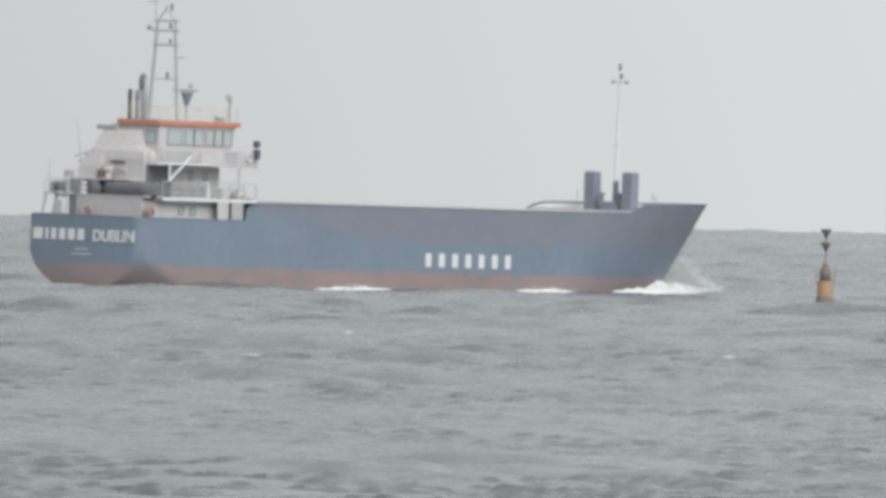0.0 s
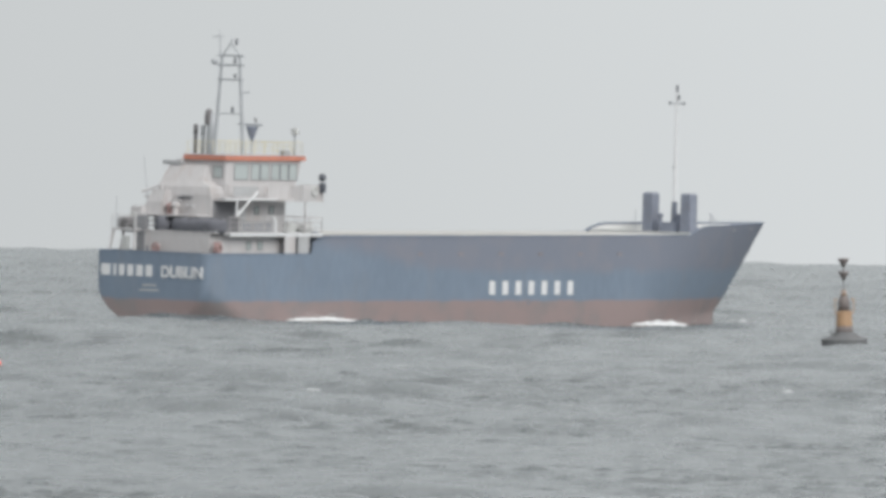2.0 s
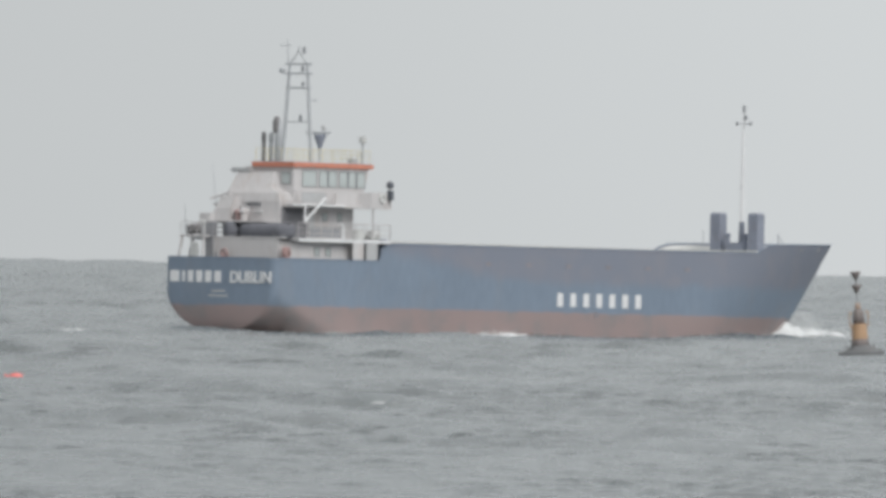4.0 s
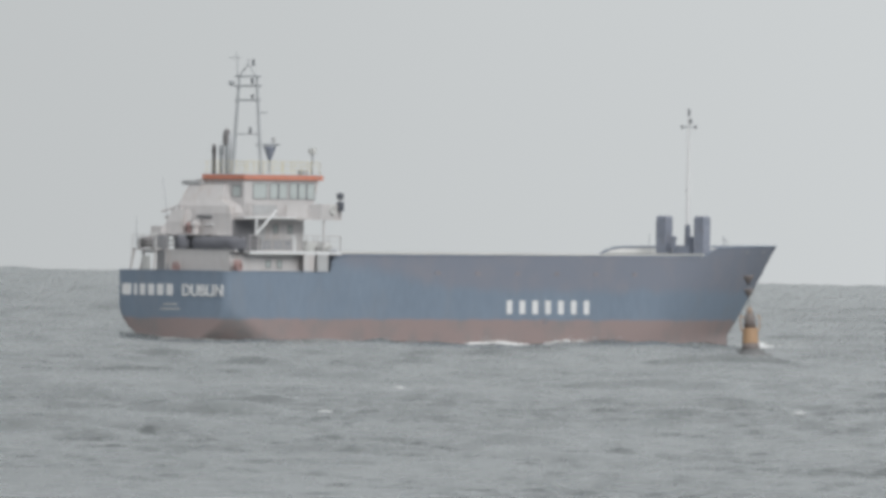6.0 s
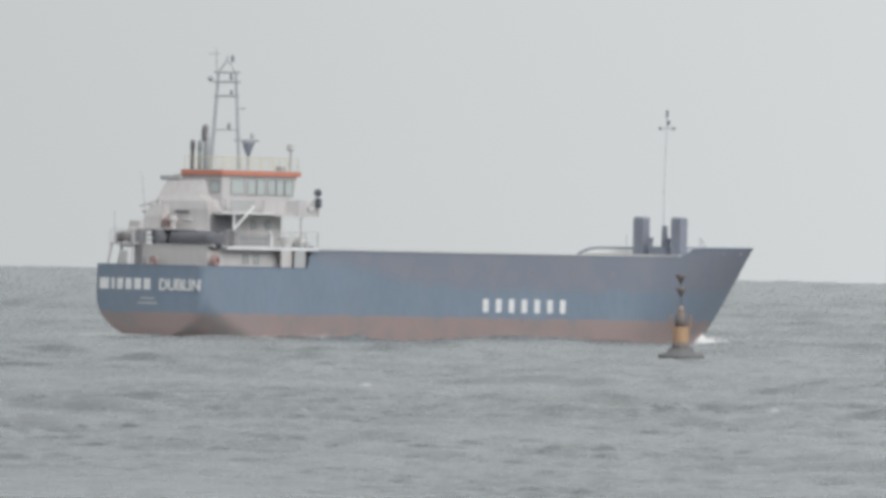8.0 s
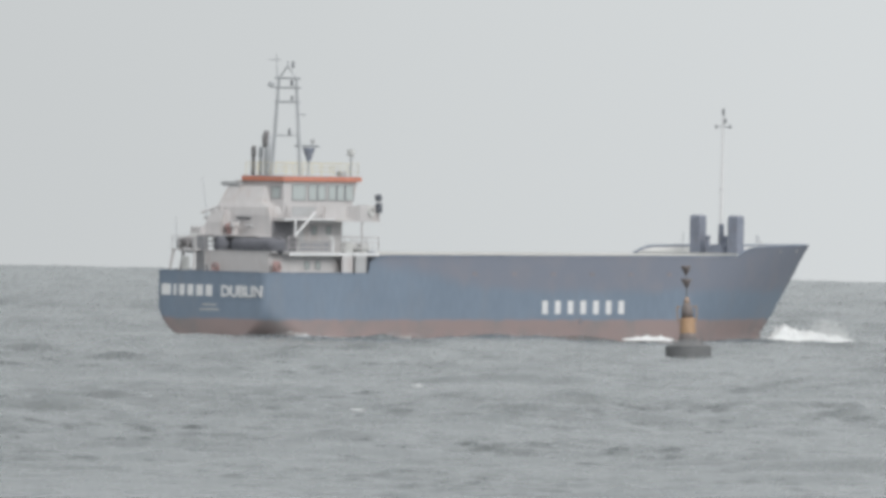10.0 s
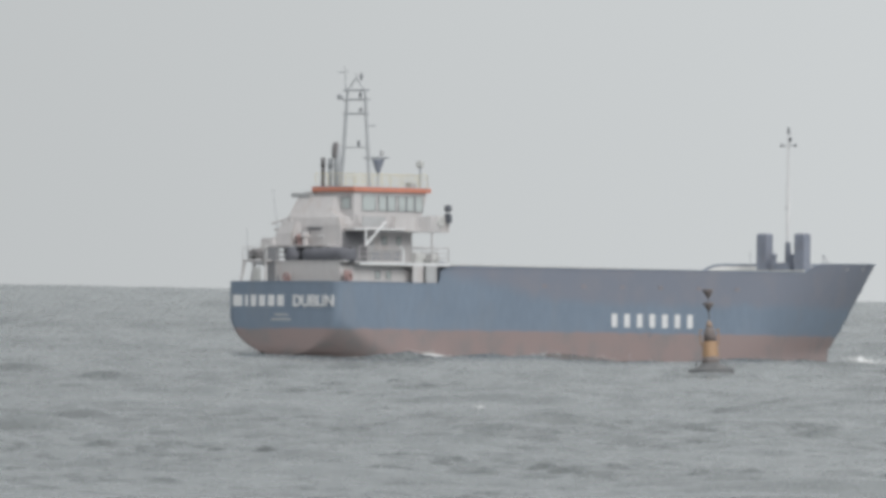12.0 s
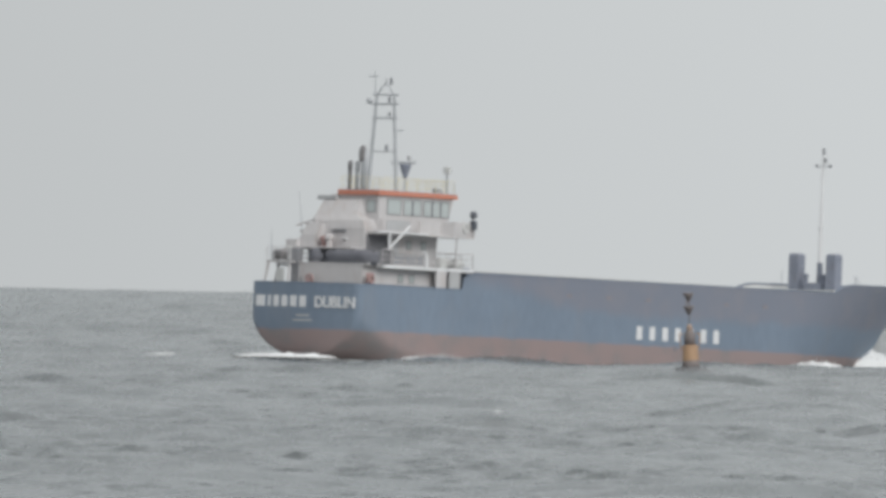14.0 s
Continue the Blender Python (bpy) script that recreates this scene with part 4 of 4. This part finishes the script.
# ---- foam and spray ----
def foam_mound(bm, length, width, height, seed, x0=0.0, y0=0.0, fall=0.0):
    """A low uneven mound of foam with a ragged edge."""
    rng = random.Random(seed)
    n, m = max(int(length * 3), 10), 9
    rows = []
    for i in range(n + 1):
        u = i / n * 2 - 1
        env = max(1 - abs(u) ** 2.2, 0.0) ** 0.7
        h = height * env * (0.55 + 0.75 * noise.noise((u * length * 0.5 + seed * 7.1, seed, 0)) ** 2 * 2 + 0.22 * rng.random())
        h *= 1 - fall * u
        w = width * env * (0.6 + 0.5 * rng.random())
        row = []
        for j in range(m + 1):
            v = j / m * 2 - 1
            z = h * max(1 - v * v, 0) * (0.7 + 0.6 * rng.random()) - 0.12
            row.append(bm.verts.new((x0 + u * length / 2 + rng.uniform(-0.1, 0.1), y0 + v * w / 2, z)))
        rows.append(row)
    for a, b in zip(rows, rows[1:]):
        for j in range(m):
            bm.faces.new((a[j], b[j], b[j + 1], a[j + 1]))


def droplets(bm, count, size, place):
    for _ in range(count):
        c, r = place()
        r *= size
        vs = [bm.verts.new(Vector(c) + Vector(d) * r) for d in ((1, 0, -0.6), (-0.6, 0.9, -0.5), (-0.6, -0.9, -0.5), (0.1, 0, 1))]
        for q in ((0, 1, 2), (0, 3, 1), (1, 3, 2), (2, 3, 0)):
            bm.faces.new([vs[k] for k in q])


def build_foam():
    rng = random.Random(4)
    wave = thing("bow_wave", "white breaking bow wave ahead of the ship's stem", "bow wave")
    bm = bmesh.new()
    foam_mound(bm, 15, 4.0, 1.25, 3, fall=0.55)
    foam_mound(bm, 7, 2.6, 1.7, 5, -2.5, 0.6, 0.5)
    foam_mound(bm, 6, 2.2, 0.5, 8, 4.5, -0.8)
    part("crest", bm, FOAM, wave, "white foaming crest", True)
    bm = bmesh.new()
    droplets(bm, 900, 0.07, lambda: ((rng.gauss(-0.5, 3.2), rng.gauss(0, 0.9), abs(rng.gauss(0, 0.42)) + 0.1), rng.uniform(0.4, 1.3)))
    tagged(part("splash", bm, FOAM, wave), kind="stuff")
    spray = thing("bow_spray", "fine white spray thrown up at the bow", "spray")
    bm = bmesh.new()

    def burst():
        a = rng.random() ** 0.7
        x = -1.5 + a * 5.5 + rng.gauss(0, 0.5)
        top = 2.6 * math.exp(-((x + 0.5) / 2.4) ** 2) + 0.5
        return (x, rng.gauss(0, 0.7), top * rng.random() ** 1.5), rng.uniform(0.3, 1.3)

    droplets(bm, 14000, 0.05, burst)
    tagged(part("fine_spray", bm, FOAM, spray), kind="stuff")
    sides = []
    for k in range(4):
        ob = thing("side_foam", "thin streak of white foam along the ship's waterline", "foam", "foam along the hull")
        bm = bmesh.new()
        foam_mound(bm, (8.0, 10.0, 5.0, 12.0)[k], 1.0, (0.45, 0.38, 0.5, 0.3)[k], 20 + k)
        droplets(bm, 60, 0.06, lambda: ((rng.gauss(0, 1.2), rng.gauss(0, 0.3), abs(rng.gauss(0, 0.2)) + 0.1), rng.uniform(0.4, 1.2)))
        part("froth", bm, FOAM, ob, "", True)
        sides.append(ob)
    # sheet added as a reflector to brighten the hull's dark underside
    wash = thing("stern_bounce", "pale water sheet added round the stern to bounce light onto the hull", "wash")
    bm = bmesh.new()
    foam_mound(bm, 28, 21, 0.16, 51, 6)
    part("bounce_water", bm, BOUNCE, wash, "pale grey-green sheet that bounces light up under the stern", True)
    wake = thing("wake_foam", "white streak of foam in the ship's wake", "foam")
    bm = bmesh.new()
    foam_mound(bm, 9, 3.0, 0.4, 31)
    foam_mound(bm, 4, 1.6, 0.16, 33, -10, 3)
    part("froth", bm, FOAM, wake, "", True)
    return wave, spray, sides, wake, wash


bow_wave, bow_spray, side_foam, wake_foam, stern_bounce = build_foam()


def build_ridge(length, width, seed):
    """One wave placed for the camera's view: a long smooth hump whose crest lies at its origin's height."""
    rng = np.random.default_rng(seed)
    nx, ny = int(length * 3.5), 44
    x = np.repeat(np.linspace(-1, 1, nx)[:, None], ny, 1)
    y = np.repeat(np.linspace(-1, 1, ny)[None, :], nx, 0)
    z = 1.5 * (np.exp(-(1.55 * x) ** 2) * np.exp(-(1.9 * y) ** 2) - 1.0)
    fade = np.exp(-(1.3 * x) ** 2 - (1.3 * y) ** 2)
    for k in range(30):
        size, way = rng.uniform(0.9, 4.0), rng.normal(0.1, 0.6)
        a = 2 * math.pi / size * (x * length / 2 * math.sin(way) + y * width / 2 * math.cos(way)) + rng.random() * 6.28
        z = z + fade * 0.012 * size ** 0.5 * (1.27 - 2 * np.abs(np.sin(0.5 * a)))
    bm = bmesh.new()
    vs = [[bm.verts.new((float(x[i, j]) * length / 2, float(y[i, j]) * width / 2, float(z[i, j]))) for j in range(ny)] for i in range(nx)]
    for i in range(nx - 1):
        for j in range(ny - 1):
            bm.faces.new((vs[i][j], vs[i + 1][j], vs[i + 1][j + 1], vs[i][j + 1]))
    return tagged(new("wave", mesh_of(bm, "wave", WATER, True)), "single grey-green wave placed to fit the camera's view", "wave", "rolling waves")


buoy_ridge, hull_ridge, stern_ridge = build_ridge(26, 12, 41), build_ridge(30, 5, 42), build_ridge(26, 5, 43)


def build_whitecaps():
    rng = random.Random(12)
    for k in range(5):
        y = 900 + 2000 * rng.random() ** 1.3
        x = 0.008 * y + rng.uniform(-0.028, 0.028) * y
        bm = bmesh.new()
        foam_mound(bm, rng.uniform(0.5, 1.3), 0.5, rng.uniform(0.04, 0.08), 60 + k)
        ob = part("whitecap", bm, FOAM, chop, "small white breaking crest", True)
        ob.location = (x, y, 0.25)


build_whitecaps()

SHIP_ROWS = [  # seconds, x, y, heave, roll, pitch, heading
    (0.0, -2.90, 1602.94, -0.37, 0.80, 0.40, 51.45),
    (0.5, -1.82, 1604.31, -0.28, 1.18, -0.07, 51.92),
    (1.0, -0.74, 1605.67, -0.20, 1.34, -0.45, 51.85),
    (1.5, 0.34, 1607.04, -0.00, 1.17, -0.73, 52.01),
    (2.0, 1.42, 1608.40, 0.12, 0.84, -0.63, 51.95),
    (2.5, 2.50, 1609.77, 0.08, 0.45, -0.17, 51.88),
    (3.0, 3.58, 1611.13, 0.09, 0.18, 0.23, 51.71),
    (5.5, 8.98, 1617.96, -0.09, -0.62, -0.08, 51.80),
    (6.0, 10.06, 1619.33, 0.06, -0.34, -0.39, 51.91),
    (6.5, 11.14, 1620.69, 0.15, -0.07, -0.42, 51.91),
    (7.0, 12.22, 1622.06, 0.14, -0.02, -0.02, 51.67),
    (9.5, 17.61, 1628.89, -0.27, 0.15, 0.08, 51.66),
    (10.0, 18.69, 1630.25, -0.19, 0.25, -0.48, 51.82),
    (10.5, 19.77, 1631.62, 0.08, -0.08, -0.88, 52.01),
    (11.0, 20.85, 1632.98, 0.26, -0.26, -0.94, 51.96),
    (11.5, 21.93, 1634.35, 0.29, -0.64, -0.63, 51.92),
    (12.0, 23.01, 1635.71, 0.35, -1.00, 0.06, 51.88),
    (12.5, 24.09, 1637.08, 0.18, -0.80, 0.82, 51.59),
    (13.0, 25.17, 1638.44, 0.07, -0.54, 1.36, 51.25),
    (13.5, 26.25, 1639.81, -0.19, -0.25, 1.56, 51.04),
    (14.0, 27.33, 1641.18, -0.26, 0.05, 1.37, 50.83),
]
BUOY_ROWS = [  # seconds, x, y, z, lean
    (0.0, 30.98, 1395.00, 0.04, 0.0),
    (0.5, 31.02, 1395.00, -0.13, 0.0),
    (1.0, 31.37, 1395.00, -0.25, -0.5),
    (1.5, 31.44, 1395.00, 0.06, 1.0),
    (2.0, 31.51, 1395.00, 0.28, -2.5),
    (2.5, 31.49, 1395.00, 0.08, -3.7),
    (3.0, 31.62, 1395.00, 0.12, -5.5),
    (5.5, 30.88, 1395.00, 0.28, -3.8),
    (6.0, 30.78, 1395.00, 0.37, -3.0),
    (6.5, 30.83, 1395.00, 0.31, -2.0),
    (7.0, 30.98, 1395.00, 0.11, -1.0),
    (9.5, 31.08, 1395.00, 0.48, -1.0),
    (10.0, 30.88, 1395.00, 0.70, -3.0),
    (10.5, 30.86, 1395.00, 0.72, -2.0),
    (11.0, 31.00, 1395.00, 0.60, -3.0),
    (11.5, 31.05, 1395.00, 0.41, -4.0),
    (12.0, 31.09, 1395.00, 0.44, -4.0),
    (12.5, 30.94, 1395.00, 0.46, -5.0),
    (13.0, 31.41, 1395.00, 0.57, -8.0),
    (13.5, 31.53, 1395.00, 0.52, -11.0),
    (14.0, 31.40, 1395.00, 0.44, -3.0),
]


def on_ship(t, ahead, across, z, turn=0.0):
    """A pose on the water beside the ship: metres from its transom, metres to port."""
    rows = SHIP_ROWS
    for p, q in zip(rows, rows[1:]):
        if t <= q[0]:
            break
    f = (t - p[0]) / (q[0] - p[0])
    x, y = p[1] + (q[1] - p[1]) * f, p[2] + (q[2] - p[2]) * f
    c, s = math.cos(radians(51.7)), math.sin(radians(51.7))
    d = ahead - PIVOT
    return pose(x + d * c - across * s, y + d * s + across * c, z, 0, 0, 51.7 + turn)


WAVE_ROWS = [  # seconds, metres ahead of the transom, height
    (0.0, 79, -0.1), (0.5, 81, 0.0), (1.0, 82.5, -0.1), (1.5, 83.5, -0.4), (2.0, 83.5, -0.9), (2.5, 80, -1.4), (3.0, 79, -0.9), (4.0, 80, -0.1),
    (5.5, 86, -0.4), (6.0, 84, -1.1), (7.0, 80, -1.2), (8.5, 80, -0.4), (9.5, 82.2, 0.15), (10.0, 82.8, 0.05), (10.5, 85, -0.1), (11.0, 85.5, -0.2),
    (11.5, 86, -0.2), (12.0, 84, -0.9), (12.5, 79, -0.4), (13.0, 80, -0.3), (13.5, 82, -0.1), (14.0, 82, 0.1)]
SPRAY_ROWS = [
    (0.0, 81, 0.0), (0.5, 82, -0.2), (1.0, 80, -0.4), (1.5, 80, -2.0), (2.0, 80, -2.6), (2.5, 79, -1.5), (3.0, 79, 0.0), (4.0, 80, -0.8), (5.5, 81, -0.5),
    (6.0, 81, -2.6), (8.5, 80, -2.6), (9.5, 86, -0.1), (10.0, 87, -1.2), (10.5, 86, -2.6), (12.5, 80, -2.6), (13.5, 82, -0.8), (14.0, 82, 0.1)]

BUOY_RIDGE = [  # seconds, x, height of the crest, set to hide the float from the camera
    (0.0, 31.5, 0.8), (0.5, 31.5, 0.62), (1.0, 31.8, 0.52), (1.5, 32, 0.35), (2.0, 32, -0.4), (3.0, 33, -0.9), (4.5, 26, -0.9), (5.5, 28, -0.2), (6.0, 29, 0.72), (6.5, 29.5, 0.55),
    (7.0, 31, 0.05), (8.0, 32, -0.9), (10.5, 30, -0.9), (11.0, 29.5, 0.1), (11.5, 30, 0.68), (12.0, 31, 0.45), (12.5, 29, 0.45), (13.0, 29, 0.5), (13.5, 31, 0.7), (14.0, 31.5, 0.8)]
# crests set so the hull's waterline looks uneven from the camera
HULL_RIDGE = [(0.0, 60, -0.2), (1.5, 48, 0.2), (3.0, 38, 0.1), (5.0, 60, -0.6), (5.5, 66, 0.0), (6.0, 60, 0.3), (6.5, 55, 0.4), (7.0, 50, 0.3), (9.5, 30, 0.1), (11.5, 56, 0.25), (13.0, 62, 0.3), (14.0, 52, 0.2)]
STERN_RIDGE = [(0.0, 6, 0.0), (1.5, 20, 0.2), (3.0, 10, 0.2), (6.5, 17, 0.25), (9.5, 12, 0.25), (11.0, 9, 0.5), (11.5, 7, 0.65), (12.5, 3, 0.3), (14.0, 20, 0.25)]

SIDE_A = [
    (0.0, 67, 0.1), (1.0, 61, 0.0), (2.0, 61, 0.1), (3.0, 58, -0.5), (5.5, 56, 0.1), (6.0, 46, 0.0), (6.5, 41, 0.1), (7.0, 30, 0.1), (8.5, 50, -0.5), (9.5, 55, 0.0),
    (10.0, 52.5, 0.1), (10.5, 51, 0.1), (11.0, 38, 0.1), (12.0, 28, 0.1), (12.5, 29, 0.1), (13.3, 55, -0.5), (14.0, 63, 0.1)]
SIDE_B = [
    (0.0, 54, 0.0), (1.0, 37, 0.0), (1.5, 20, 0.1), (2.0, 15, 0.1), (2.5, 10, 0.2), (3.0, 6, 0.2), (4.5, 40, -0.5), (5.5, 44, 0.1), (6.0, 36, -0.1), (6.5, 30, 0.0),
    (7.0, 17, 0.1), (9.0, 15, -0.5), (11.0, 18, 0.1), (11.5, 15, 0.1), (12.0, 11, 0.1), (13.5, 9.5, 0.2), (14.0, 9, 0.2)]


def motions():
    walk(ship, [(t, pose(x, y, z, rx, ry, rz)) for t, x, y, z, rx, ry, rz in SHIP_ROWS])
    walk(buoy, [(t, pose(x, y, z, 2.0 * math.sin(t), lean, 20 * math.sin(0.4 * t))) for t, x, y, z, lean in BUOY_ROWS])
    walk(swell, [(0.0, pose(6, 18, 0)), (7.0, pose(-2, 0, 0)), (14.0, pose(-10, -18, 0))])
    walk(chop, [(0.0, pose(-8, 14, 0)), (7.0, pose(0, 0, 0)), (14.0, pose(8, -14, 0))])
    walk(buoy_ridge, [(t, pose(x, 1384, z, 0, 0, 4)) for t, x, z in BUOY_RIDGE])
    for ob, rows in ((hull_ridge, HULL_RIDGE), (stern_ridge, STERN_RIDGE)):
        walk(ob, [(t, on_ship(t, a, -9.0, z)) for t, a, z in rows])
    walk(stern_bounce, [(float(t), on_ship(t, -1.0, 0.0, -0.02)) for t in range(0, 15, 2)])
    walk(bow_wave, [(t, on_ship(t, a, -1.0, z, 8)) for t, a, z in WAVE_ROWS])
    walk(bow_spray, [(t, on_ship(t, a, 0.0, z)) for t, a, z in SPRAY_ROWS])
    for ob, rows in zip(side_foam, (SIDE_A, SIDE_B)):
        walk(ob, [(t, on_ship(t, a, -6.5, z)) for t, a, z in rows])
    for k, ob in enumerate(side_foam[2:]):
        walk(ob, [(float(t), on_ship(t, 58 - 30 * k - 1.6 * t + 9 * math.sin(0.5 * t), -6.5, -0.27 + 0.25 * math.sin(1.3 * t + 1.9 * k))) for t in range(15)])
    walk(wake_foam, [(0.0, pose(-28.5, 1499, -0.6)), (2.0, pose(-28.5, 1499, -0.5)), (3.0, pose(-28.3, 1499, 0.15)), (5.0, pose(-28, 1499, -0.3)), (7.0, pose(-26, 1510, -0.8)), (11.0, pose(-2, 1600, -0.8)), (13.0, pose(1.2, 1610, -0.5)), (14.0, pose(1.9, 1606, 0.24))])
    walk(fishing_float, [(0.0, pose(-22.5, 1017, 0.1)), (2.5, pose(-22.4, 1017, 0.3)), (3.2, pose(-22.3, 1017, 0.25)), (5.0, pose(-22.2, 1017, 0.1)), (14.0, pose(-22.0, 1017, 0.1))])


motions()
